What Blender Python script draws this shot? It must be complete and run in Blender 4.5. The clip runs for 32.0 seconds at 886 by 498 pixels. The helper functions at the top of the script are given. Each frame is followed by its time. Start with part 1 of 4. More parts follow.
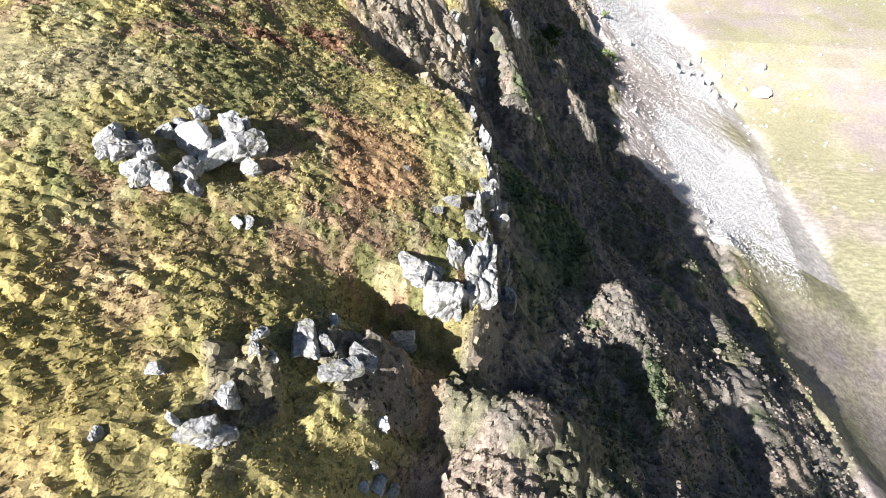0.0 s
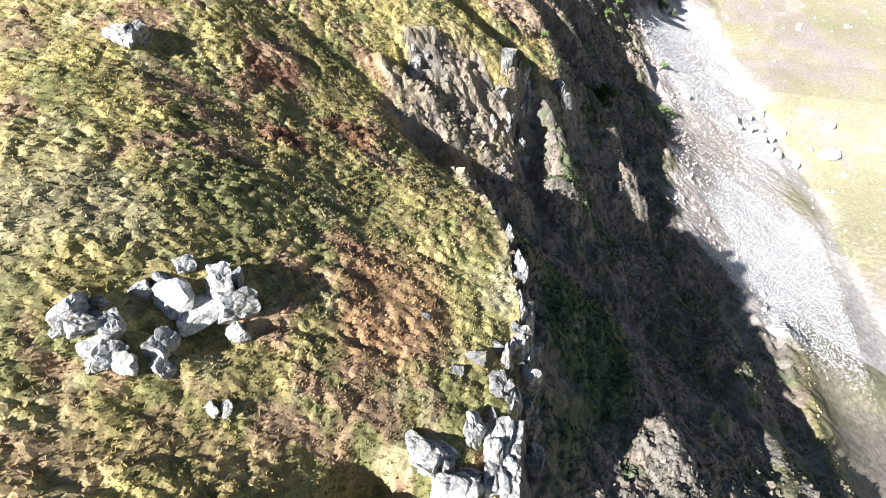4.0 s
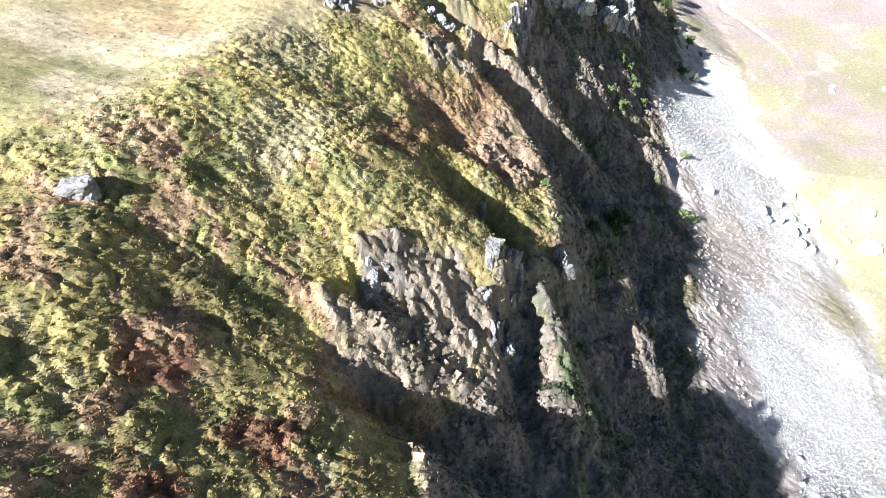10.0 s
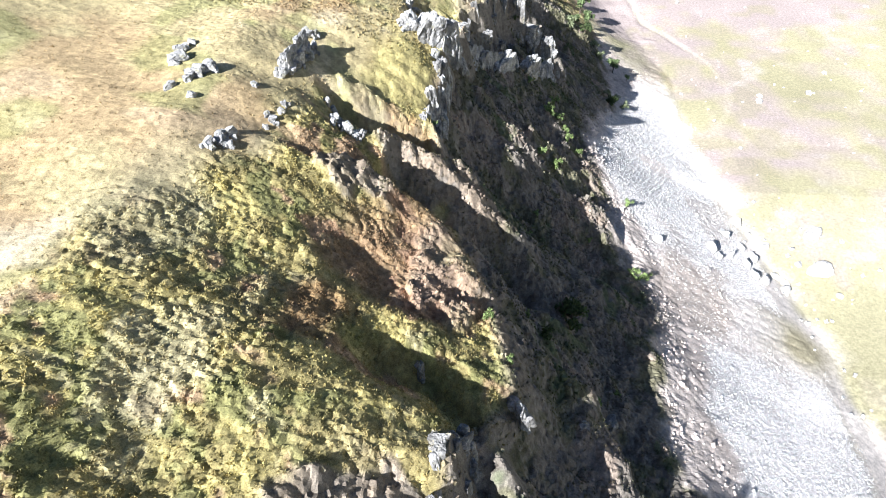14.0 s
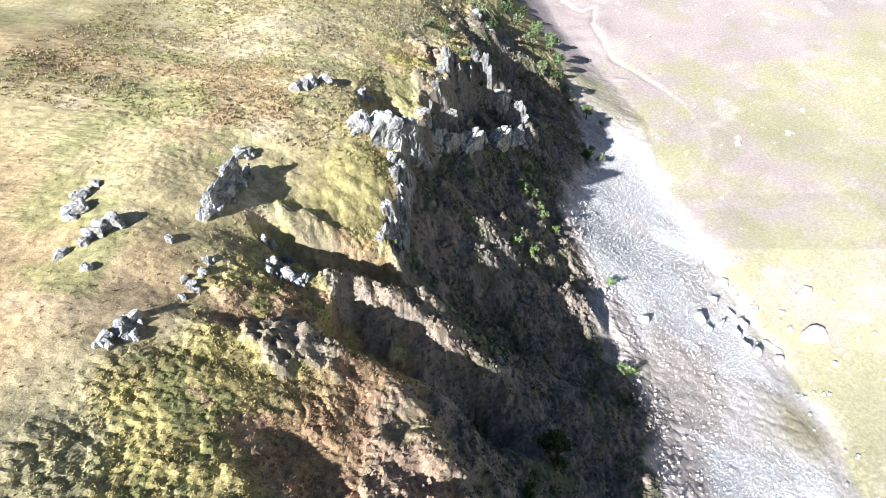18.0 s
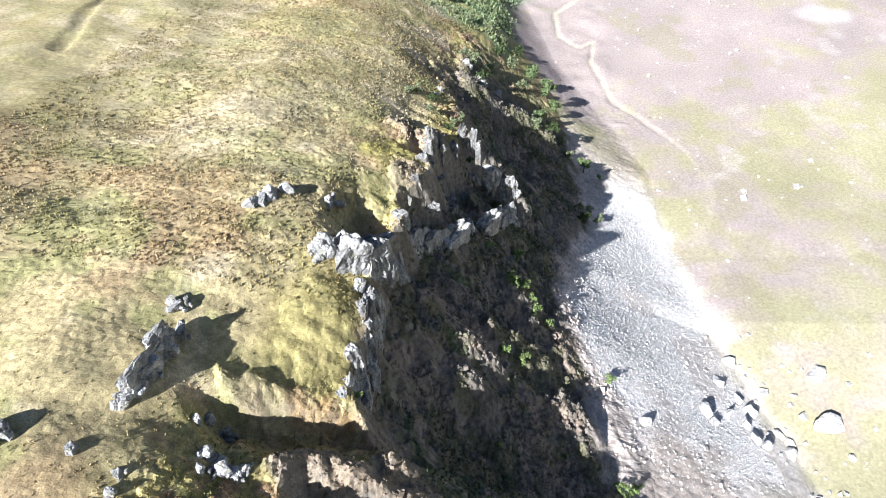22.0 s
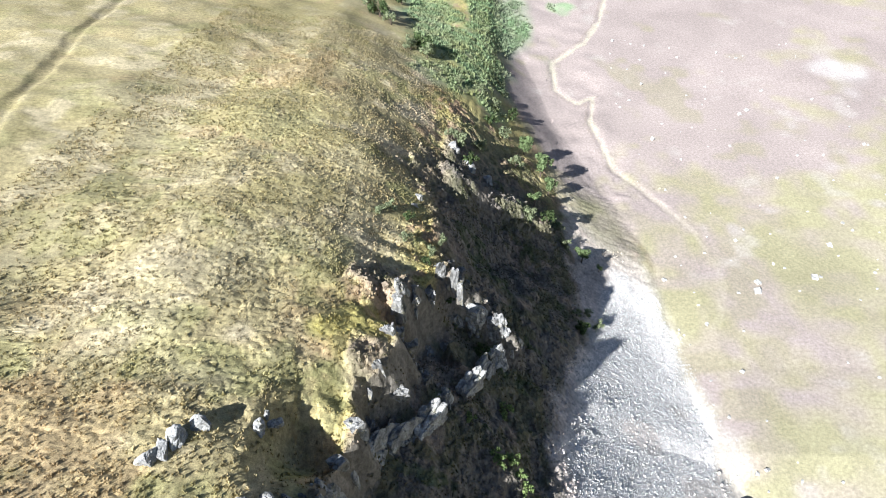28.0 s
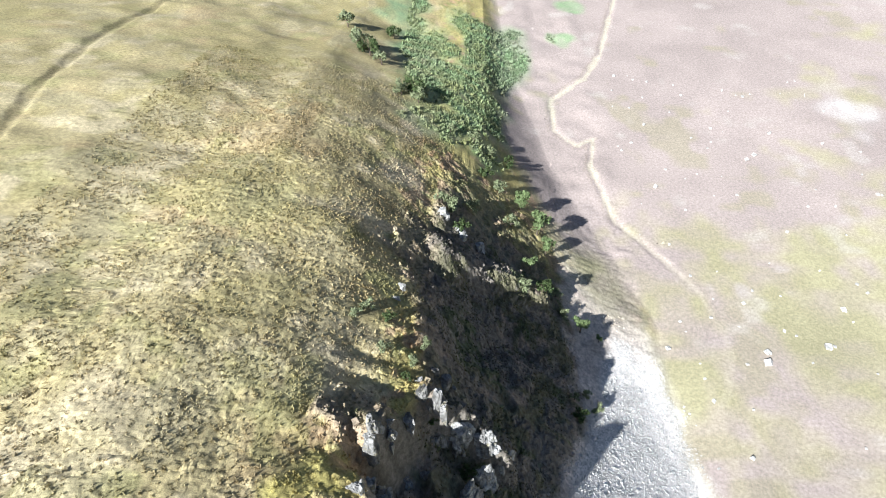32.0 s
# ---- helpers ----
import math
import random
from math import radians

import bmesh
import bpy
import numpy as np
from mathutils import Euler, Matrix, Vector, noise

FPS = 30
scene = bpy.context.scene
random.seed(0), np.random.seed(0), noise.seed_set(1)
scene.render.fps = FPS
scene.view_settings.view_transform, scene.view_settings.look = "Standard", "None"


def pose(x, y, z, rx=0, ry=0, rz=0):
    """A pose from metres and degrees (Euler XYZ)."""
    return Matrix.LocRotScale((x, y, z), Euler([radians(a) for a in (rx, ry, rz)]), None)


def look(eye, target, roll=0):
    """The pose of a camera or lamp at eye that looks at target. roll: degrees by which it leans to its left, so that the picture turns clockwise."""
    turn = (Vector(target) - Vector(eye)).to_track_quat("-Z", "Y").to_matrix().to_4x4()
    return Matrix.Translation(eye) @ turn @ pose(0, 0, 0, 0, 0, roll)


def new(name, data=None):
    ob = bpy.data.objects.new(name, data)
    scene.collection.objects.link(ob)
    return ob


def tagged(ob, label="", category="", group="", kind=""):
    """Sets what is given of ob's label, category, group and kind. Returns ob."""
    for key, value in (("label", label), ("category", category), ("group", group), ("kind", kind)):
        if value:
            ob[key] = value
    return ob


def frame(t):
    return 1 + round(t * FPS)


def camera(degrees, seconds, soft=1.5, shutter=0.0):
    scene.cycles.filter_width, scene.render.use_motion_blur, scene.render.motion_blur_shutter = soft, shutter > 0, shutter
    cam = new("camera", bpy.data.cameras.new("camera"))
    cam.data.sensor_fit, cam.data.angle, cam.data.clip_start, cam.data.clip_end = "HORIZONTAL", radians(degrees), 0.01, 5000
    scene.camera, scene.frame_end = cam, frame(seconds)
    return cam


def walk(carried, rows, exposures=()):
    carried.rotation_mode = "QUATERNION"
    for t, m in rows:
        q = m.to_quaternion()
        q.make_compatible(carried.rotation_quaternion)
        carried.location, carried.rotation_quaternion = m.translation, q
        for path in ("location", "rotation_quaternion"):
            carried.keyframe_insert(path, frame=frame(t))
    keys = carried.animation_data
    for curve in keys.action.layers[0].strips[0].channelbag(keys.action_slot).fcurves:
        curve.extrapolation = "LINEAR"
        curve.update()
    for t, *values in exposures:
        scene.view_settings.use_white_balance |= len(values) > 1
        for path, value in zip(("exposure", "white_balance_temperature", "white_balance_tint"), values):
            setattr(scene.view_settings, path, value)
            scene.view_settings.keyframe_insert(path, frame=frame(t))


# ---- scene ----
LENS = 69.28
# seconds, place, turn to the left, pitch, lean
PATH = [
    (0, 0.00, 0.00, 60.00, 5.37, -48.49, 0.92),
    (0.5, -0.07, 0.62, 60.08, 5.40, -48.38, 0.83),
    (1, -0.15, 1.41, 60.16, 5.45, -48.25, 0.64),
    (1.5, -0.22, 2.34, 60.27, 5.51, -48.16, 0.52),
    (2, -0.30, 3.39, 60.47, 5.51, -48.12, 0.44),
    (2.5, -0.38, 4.57, 60.65, 5.55, -48.04, 0.33),
    (3, -0.46, 5.90, 60.78, 5.81, -47.91, 0.25),
    (3.5, -0.48, 7.32, 60.98, 9.85, -47.83, 1.18),
    (5.5, -0.42, 13.31, 61.89, 11.13, -47.57, 0.82),
    (6, -0.49, 14.95, 62.13, 11.21, -47.54, 0.72),
    (6.5, -0.62, 16.63, 62.40, 11.22, -47.57, 0.68),
    (7, -0.72, 18.26, 62.65, 11.24, -47.56, 0.63),
    (7.5, -0.81, 19.92, 62.82, 11.30, -47.50, 0.49),
    (8, -0.96, 21.63, 63.02, 11.28, -47.49, 0.48),
    (8.5, -1.09, 23.27, 63.28, 11.25, -47.48, 0.38),
    (9, -1.15, 24.95, 63.49, 12.29, -47.43, 0.51),
    (9.5, -1.23, 26.68, 63.74, 12.35, -47.45, 0.49),
    (10, -1.32, 28.36, 64.03, 12.38, -47.44, 0.43),
    (10.5, -1.42, 30.05, 64.21, 10.74, -47.39, -0.10),
    (11, -1.59, 31.76, 64.39, 10.66, -47.37, -0.09),
    (11.5, -1.67, 33.44, 64.59, 10.68, -47.28, -0.18),
    (12, -1.82, 35.12, 64.80, 10.61, -47.23, -0.16),
    (12.5, -1.93, 36.86, 65.15, 9.88, -47.31, -0.17),
    (13, -2.07, 38.55, 65.28, 7.88, -47.21, -0.84),
    (13.5, -2.14, 40.15, 65.56, 7.85, -47.13, -0.87),
    (14, -2.21, 41.94, 65.80, 5.48, -47.18, -1.40),
    (14.5, -2.31, 43.71, 66.03, 5.34, -47.17, -1.28),
    (16.5, -2.27, 50.55, 66.81, 2.72, -46.85, -1.46),
    (17, -2.12, 52.17, 67.01, 2.59, -46.72, -1.45),
    (17.5, -1.89, 53.78, 67.34, 2.59, -46.64, -1.45),
    (18, -1.75, 55.52, 67.57, 2.47, -46.60, -1.28),
    (18.5, -1.57, 57.16, 67.86, 2.40, -46.52, -1.23),
    (19, -1.39, 58.83, 68.14, 2.35, -46.50, -1.17),
    (19.5, -1.23, 60.54, 68.39, 2.29, -46.49, -1.05),
    (20, -1.03, 62.17, 68.63, 2.25, -46.40, -1.02),
    (20.5, -0.86, 63.87, 68.86, 2.23, -46.39, -0.96),
    (21, -0.66, 65.51, 69.13, 2.24, -46.33, -0.90),
    (21.5, -0.57, 67.21, 69.33, 2.13, -46.29, -0.79),
    (22, -0.42, 68.89, 69.58, 2.06, -46.27, -0.70),
    (22.5, -0.29, 70.51, 69.85, 2.01, -46.23, -0.66),
    (23, -0.11, 72.17, 70.14, 1.99, -46.24, -0.56),
    (23.5, 0.06, 73.88, 70.39, 1.93, -46.24, -0.49),
    (24, 0.28, 75.61, 70.68, 1.94, -46.27, -0.37),
    (24.5, 0.42, 77.44, 70.92, 1.85, -46.30, -0.14),
    (25, 0.51, 79.25, 71.10, 1.75, -46.33, 0.04),
    (25.5, 0.63, 81.01, 71.26, 1.72, -46.30, 0.13),
    (27.5, 0.89, 87.81, 71.51, 1.35, -45.94, 0.50),
    (28, 0.92, 89.47, 71.71, 1.24, -45.91, 0.64),
    (28.5, 1.04, 91.17, 71.91, 1.18, -45.90, 0.73),
    (29, 1.18, 92.78, 72.17, 1.17, -45.87, 0.81),
    (29.5, 1.28, 94.33, 72.41, 1.14, -45.82, 0.88),
    (30, 1.39, 95.94, 72.68, 1.09, -45.79, 1.00),
    (30.5, 1.50, 97.61, 72.90, 1.07, -45.79, 1.10),
    (31, 1.64, 99.19, 73.14, 1.03, -45.74, 1.17),
    (31.5, 1.78, 100.81, 73.38, 1.02, -45.70, 1.30),
    (32, 1.90, 102.40, 73.56, 0.96, -45.62, 1.43),
]


def aim(t, x, y, z, turn, pitch, lean):
    a, b = radians(turn), radians(pitch)
    ahead = Vector((-math.sin(a) * math.cos(b), math.cos(a) * math.cos(b), math.sin(b)))
    eye = Vector((x, y, z))
    return t, look(eye, eye + ahead * 10, lean)


cam = camera(LENS, 32.0, 1.0)
walk(cam, [aim(*row) for row in PATH], [(0, 1.46, 5720, 12), (9, 1.63, 5520, 12), (14, 1.60, 5480, 12), (20, 1.48, 5460, 12), (32, 1.30, 5520, 8)])

# ---- light ----
SUN_AZ, SUN_EL = 232.8, 37.6      # the sun stands over -x and -y
world = bpy.data.worlds.new("world")
scene.world = world
world.use_nodes = True
wn = world.node_tree
sky = wn.nodes.new("ShaderNodeTexSky")
sky.sky_type, sky.sun_disc = "NISHITA", False
sky.sun_elevation, sky.sun_rotation = radians(SUN_EL), radians(90 - SUN_AZ)
wn.nodes["Background"].inputs["Strength"].default_value = 0.025
wn.links.new(sky.outputs[0], wn.nodes["Background"].inputs[0])
sun = new("sun", bpy.data.lights.new("sun", "SUN"))
sun.data.energy, sun.data.angle, sun.data.color = 5.0, radians(0.5), (1.0, 0.925, 0.815)
sun_from = Vector((math.cos(radians(SUN_AZ)) * math.cos(radians(SUN_EL)), math.sin(radians(SUN_AZ)) * math.cos(radians(SUN_EL)), math.sin(radians(SUN_EL))))
sun.matrix_world = look(sun_from * 300, (0, 0, 0))


# ---- land form ----
#LAND
def lattice(ix, iy, seed):
    h = (ix.astype(np.int64) * 374761393 + iy.astype(np.int64) * 668265263 + seed * 1442695041) & 0xFFFFFFFF
    h = ((h ^ (h >> 13)) * 1274126177) & 0xFFFFFFFF
    return ((h ^ (h >> 16)) & 0xFFFF) / 65535.0


def grain(x, y, size, seed):
    """Smooth noise from -1 to 1 with bumps of about that size."""
    u, v = x / size, y / size
    i, j = np.floor(u), np.floor(v)
    a, b = u - i, v - j
    a, b = a * a * (3 - 2 * a), b * b * (3 - 2 * b)
    p = lattice(i, j, seed) * (1 - a) + lattice(i + 1, j, seed) * a
    q = lattice(i, j + 1, seed) * (1 - a) + lattice(i + 1, j + 1, seed) * a
    return (p * (1 - b) + q * b) * 2 - 1


def lumps(x, y, size, seed):
    """Rounded lumps that meet in sharp creases, 0 to 1."""
    u, v = x / size, y / size
    i, j = np.floor(u), np.floor(v)
    best = np.full(x.shape, 9.0)
    for di in (-1, 0, 1):
        for dj in (-1, 0, 1):
            p, q = i + di, j + dj
            best = np.minimum(best, (p + lattice(p, q, seed) - u) ** 2 + (q + lattice(p, q, seed + 1) - v) ** 2)
    return np.clip(1 - best * 1.5, 0, 1)


def ease(v):
    v = np.clip(v, 0, 1)
    return v * v * (3 - 2 * v)


VALLEY = -16.5
# knots along y: the cliff's edge (x, z), the drop and the width of the face below it, the scree's far end
KY = [-40, 0, 10, 16, 20, 24, 30, 35, 38, 41, 44, 48, 54, 59, 65, 72, 77, 82, 86, 90, 94, 98, 103, 107, 111, 116, 122, 128, 132, 136, 142, 150, 160, 175, 200, 220, 260, 340]
RIM_X = [-3, -3, -2.5, -1.5, 0.2, 0.4, 0, -1.8, -3, -5.2, -7, -4.5, -3.2, -4.5, 0, -1.5, -3, -5, -6, -6.5, -8.3, -8.0, -7.7, -8, -6.8, -6, -4, -4.5, -1.5, 0, -1, -2, -2, -1, 1, 3, 4, 4]
RIM_Z = [33, 35, 33, 32.5, 32.5, 33, 34.3, 34.5, 34, 32.6, 31.5, 28.5, 29, 31, 26, 25.8, 25.5, 27.5, 28.5, 28.6, 28.6, 29.2, 31, 31.4, 29.5, 27, 26, 26, 22, 20, 20, 17.5, 13, 8.6, 2.4, -2, -10, -14]
FACE = [0.5, 0.8, 1, 1.5, 5, 5.5, 6, 5.5, 4.5, 3, 4, 1.5, 3, 5, 3, 2.5, 3, 3, 3, 3.5, 5, 5.5, 5.5, 6, 8, 6, 7, 8, 6, 5, 5, 3, 2, 3, 3, 3, 2, 1]
FACE_W = [3, 3, 3, 3, 1.5, 1.3, 1.2, 1.2, 1.5, 2.5, 4, 3, 2, 2, 2, 2.5, 3, 3, 3, 3, 1.3, 1.1, 1.1, 1.2, 1.8, 2, 2, 2, 2, 2.5, 3, 3, 3, 5, 5, 5, 5, 5]
TOE_X = [60, 58, 57, 57, 57, 57, 57, 57, 57, 57, 57, 57, 57, 57, 56, 55, 54, 53, 52, 52, 51, 51, 50, 49, 48, 46, 44, 42, 40, 40, 39, 39, 39, 39, 30, 24, 16, 12]


# the foot of the broken slope, where the open stony ground begins: x and z along y, and the sag of the slope above
FOOT_Y = [50, 59, 64, 66, 68, 69, 75, 79, 86, 91, 93, 96, 99, 106, 111, 118, 128, 135, 140, 147, 161, 171, 200]
FOOT_X = [25, 25, 27, 25.5, 21, 18, 17, 18.5, 18.5, 20.6, 21.6, 18.5, 16.5, 15.5, 16, 13.4, 13.3, 15, 18, 21.5, 22, 22, 20]
FOOT_Z = [3.4, 3.0, 1.6, 2.4, 5.4, 7.6, 7.4, 5.9, 5.0, 2.6, 1.6, 3.2, 4.0, 4.6, 3.8, 5.4, 3.4, 1.6, -1.8, -5.6, -8.8, -9.6, -12]
SAG_Y, SAG = [60, 98, 106, 140, 170], [2.3, 2.2, 0.6, 0.8, 0.6]


def knot(values, y):
    return np.interp(y, KY, values)


# the hill's back: heights along y at x = -24, -16 and -10
BY = [-40, 0, 10, 16, 22, 28, 35, 41, 46, 52, 58, 64, 71, 78, 85, 91, 102, 112, 125, 135, 156, 164, 182, 205, 220, 260, 340]
BACK_24 = [44, 44.5, 44.5, 44.5, 44.5, 43.8, 43.5, 43.3, 43, 43, 42, 41, 40.2, 39.9, 39.4, 38.7, 37.3, 35, 32, 30.3, 25.5, 23.3, 18.6, 12.5, 8, -3, -10]
BACK_16 = [41, 42.3, 42.4, 42.7, 43.5, 42, 39.5, 37.6, 36.9, 37.5, 37.8, 37, 36.5, 36, 36, 35, 35.3, 33.5, 30.5, 29, 24.5, 21.6, 15.8, 9.5, 5.4, -6, -11]
BACK_10 = [37, 39.2, 39.3, 39.6, 39.8, 38.7, 36, 33.8, 33.4, 33.5, 34.2, 33.2, 31.3, 30.6, 31, 29.8, 32.9, 32, 29.3, 28, 22, 19, 12.8, 6.5, 3, -8, -12]


def plateau(x, y):
    """The hill's back: it falls towards the rim, and away to the north."""
    total = 0
    for dy in (-1.6, 0, 1.6):
        yy = y + dy
        z0, z1, z2, z3 = np.interp(yy, BY, BACK_24), np.interp(yy, BY, BACK_16), np.interp(yy, BY, BACK_10), knot(RIM_Z, yy)
        rx = np.maximum(knot(RIM_X, yy), -8.5)
        for dx in (-1.4, 0, 1.4):
            xx = x + dx
            a = z0 + (z1 - z0) * (xx + 24) / 8
            b = z1 + (z2 - z1) * (xx + 16) / 6
            c = z2 + (z3 - z2) * np.minimum((xx + 10) / (rx + 10), 1.5)
            total = total + np.where(xx < -24, z0, np.where(xx < -16, a, np.where(xx < -10, b, c)))
    west = np.maximum(-24 - x, 0)
    return total / 9 + 9 * (1 - np.exp(-west / 50)) * ease(west / 20)


def trend(x, y):
    rx, rz = knot(RIM_X, y), knot(RIM_Z, y)
    face, fw, tx = knot(FACE, y), knot(FACE_W, y), knot(TOE_X, y)
    w = x - rx
    fz = rz - face
    drop = rz - face * np.clip(w / fw, 0, 1)
    run = np.clip((w - fw) / np.maximum(tx - rx - fw, 1), 0, 1)
    slope = VALLEY + (fz - VALLEY) * (1 - run) ** np.interp(y, [0, 30, 45, 60], [1.05, 1.1, 1.3, 1.42])
    ex, ez = np.interp(y, FOOT_Y, FOOT_X), np.interp(y, FOOT_Y, FOOT_Z)
    u = np.clip((w - fw) / np.maximum(ex - rx - fw, 1), 0, 1)
    upper = fz + (ez - fz) * u - np.interp(y, SAG_Y, SAG) * 4 * u * (1 - u)
    lower = VALLEY + (ez - VALLEY) * (1 - np.clip((x - ex) / (tx - ex), 0, 1)) ** 1.15
    k = ease((y - 54) / 9) * ease((205 - y) / 30)
    slope = slope + (np.where(x < ex, upper, lower) - slope) * k
    return np.where(w < 0, plateau(x, y), np.where(w < fw, drop, slope))


# gentle swells and hollows of the whole hill: heights along y on lines of one x
SWELL_Y = [0, 8, 15, 22, 29, 36, 42, 48, 54, 60, 66, 72, 78, 84, 90, 96, 102, 108, 114, 120, 127, 134, 142, 150, 160, 172, 186, 205, 230]
SWELL = {
    -40: [0.0, 0.1, 0.1, 0.2, 0.3, 0.4, 0.4, 0.1, -0.3, -0.6, -0.5, 0.0, 0.3, 0.4, 0.3, 0.1, -0.3, -0.9, -1.5, -2.1, -2.4, -2.8, -2.8, -2.4, -2.0, -1.7, -0.6, -0.1, 0.3],
    -30: [0.0, 0.1, 0.2, 0.3, 0.3, 0.4, 0.4, 0.1, -0.3, -0.6, -0.6, 0.1, 0.4, 0.4, 0.2, 0.0, -0.4, -0.9, -1.4, -1.4, -1.2, -1.2, -1.9, -1.9, -1.4, -1.0, -0.5, 0.0, 0.3],
    -24: [0.0, 0.1, 0.2, 0.4, 0.3, 0.2, 0.2, 0.0, -0.2, -0.4, -0.6, -0.2, 0.2, 0.1, 0.1, -0.1, -0.3, -0.7, -1.0, -0.8, -0.5, -0.7, -1.1, -1.3, -1.0, -0.6, -0.2, 0.0, 0.2],
    -19: [-0.1, 0.0, 0.2, 0.4, 0.2, -0.2, -0.3, 0.0, 0.0, -0.3, -0.6, -0.7, -0.6, -0.4, -0.3, -0.4, -0.3, -0.3, -0.3, 0.0, -0.1, -0.7, -1.1, -1.2, -0.9, -0.4, -0.1, 0.1, 0.2],
    -15: [0.0, -0.1, -0.1, -0.1, -0.2, -0.5, -0.5, 0.1, 0.3, 0.1, -0.4, -0.8, -1.0, -1.2, -1.4, -0.8, -0.2, -0.1, 0.0, -0.1, -0.5, -0.9, -1.3, -1.5, -0.8, -0.2, 0.1, 0.2, 0.2],
    -11: [0.0, -0.1, -0.1, -0.4, -0.5, -0.2, -0.3, -0.1, 0.5, 0.6, 0.4, -0.7, -1.6, -1.6, -1.2, -0.7, -0.6, -0.4, 0.0, -0.1, -0.5, -1.2, -1.7, -1.4, -0.4, 0.2, 0.3, 0.3, 0.2],
    -7: [0.1, 0.0, -0.1, -0.3, -0.4, -0.2, -0.8, -1.1, -0.7, 0.4, 0.7, -0.7, -1.6, -1.4, -0.6, 0.1, -1.2, -1.0, 0.1, 0.2, -0.3, -1.1, -1.9, -1.3, -0.2, 0.3, 0.3, 0.3, 0.2],
    -3: [0.2, 0.3, 0.3, 0.1, -0.3, -0.8, -2.0, -2.7, -2.2, -1.0, 0.3, -0.4, -1.6, -1.4, -0.7, -0.7, -1.4, -1.0, 0.9, 0.7, 0.2, -0.3, -0.9, -1.1, -0.5, 0.0, 0.2, 0.2, 0.1],
    1: [0.3, 0.5, 0.6, 0.1, -0.7, -1.7, -3.2, -3.7, -3.6, -2.2, -0.4, -0.4, -1.1, -1.6, -1.2, -1.4, -1.7, -1.4, -0.1, 0.4, 0.2, 0.5, -0.4, -1.2, -1.2, -0.6, -0.2, -0.1, 0.0],
    5: [0.3, 0.4, 0.3, -0.3, -1.0, -1.8, -2.9, -3.9, -4.1, -3.2, -2.2, -1.7, -1.5, -1.8, -1.9, -2.2, -2.5, -2.3, -1.4, -0.6, -0.4, 0.1, -0.9, -1.8, -2.5, -1.9, -0.9, -0.4, -0.1],
    10: [0.3, 0.2, 0.0, -0.5, -1.0, -1.4, -2.1, -2.8, -3.3, -3.4, -3.1, -2.5, -2.0, -2.0, -2.4, -2.9, -3.5, -3.2, -2.0, -1.1, -1.0, -1.6, -1.8, -2.1, -2.5, -1.8, -1.0, -0.7, -0.3],
    16: [0.2, 0.1, -0.1, -0.4, -0.6, -0.9, -1.3, -1.7, -2.3, -2.8, -3.0, -2.7, -2.3, -2.3, -2.8, -2.9, -3.4, -2.9, -1.9, -1.2, -1.2, -1.7, -1.8, -2.0, -1.9, -1.0, -0.1, -0.4, -0.5],
    24: [0.1, 0.0, -0.1, -0.2, -0.3, -0.4, -0.6, -0.9, -1.4, -2.0, -2.6, -2.7, -2.2, -2.1, -2.4, -2.2, -2.0, -1.6, -1.4, -1.0, -0.9, -0.9, -1.2, -1.6, -1.6, -0.9, -0.2, -0.4, -0.6],
    34: [0.0, 0.0, -0.1, -0.1, -0.1, -0.1, -0.1, -0.2, -0.4, -1.0, -1.5, -1.8, -1.6, -1.5, -1.5, -1.3, -1.1, -0.9, -0.9, -0.4, 0.0, 0.5, -0.1, -1.0, -1.5, -1.0, -0.6, -0.6, -0.5],
    46: [-0.1, 0.0, 0.0, 0.0, 0.1, 0.2, 0.2, 0.3, 0.2, -0.1, -0.5, -0.7, -0.8, -0.8, -0.6, -0.5, -0.4, -0.3, -0.1, 0.4, 1.2, 1.8, 1.1, 0.3, -0.1, -0.6, -0.7, -0.6, -0.4],
}


def swell(x, y):
    lines = sorted(SWELL)
    high = [np.interp(y, SWELL_Y, SWELL[k]) for k in lines]
    total = np.where(x <= lines[0], high[0], np.where(x > lines[-1], high[-1], 0.0))
    for a, b, p, q in zip(lines, lines[1:], high, high[1:]):
        total = np.where((x > a) & (x <= b), p + (q - p) * (x - a) / (b - a), total)
    return total


def near_line(x, y, pts):
    """Distance to a line, the side (+ to the right of its way) and how far along, 0 to 1."""
    best = np.full(x.shape, 1e9)
    side, along = np.zeros(x.shape), np.zeros(x.shape)
    n = len(pts) - 1
    for i in range(n):
        (x0, y0), (x1, y1) = pts[i], pts[i + 1]
        dx, dy = x1 - x0, y1 - y0
        u = np.clip(((x - x0) * dx + (y - y0) * dy) / (dx * dx + dy * dy), 0, 1)
        d = np.hypot(x - x0 - u * dx, y - y0 - u * dy)
        s = np.sign((x - x0) * dy - (y - y0) * dx)
        closer = d < best
        best, side, along = np.where(closer, d, best), np.where(closer, s, side), np.where(closer, (i + u) / n, along)
    return best, side, along


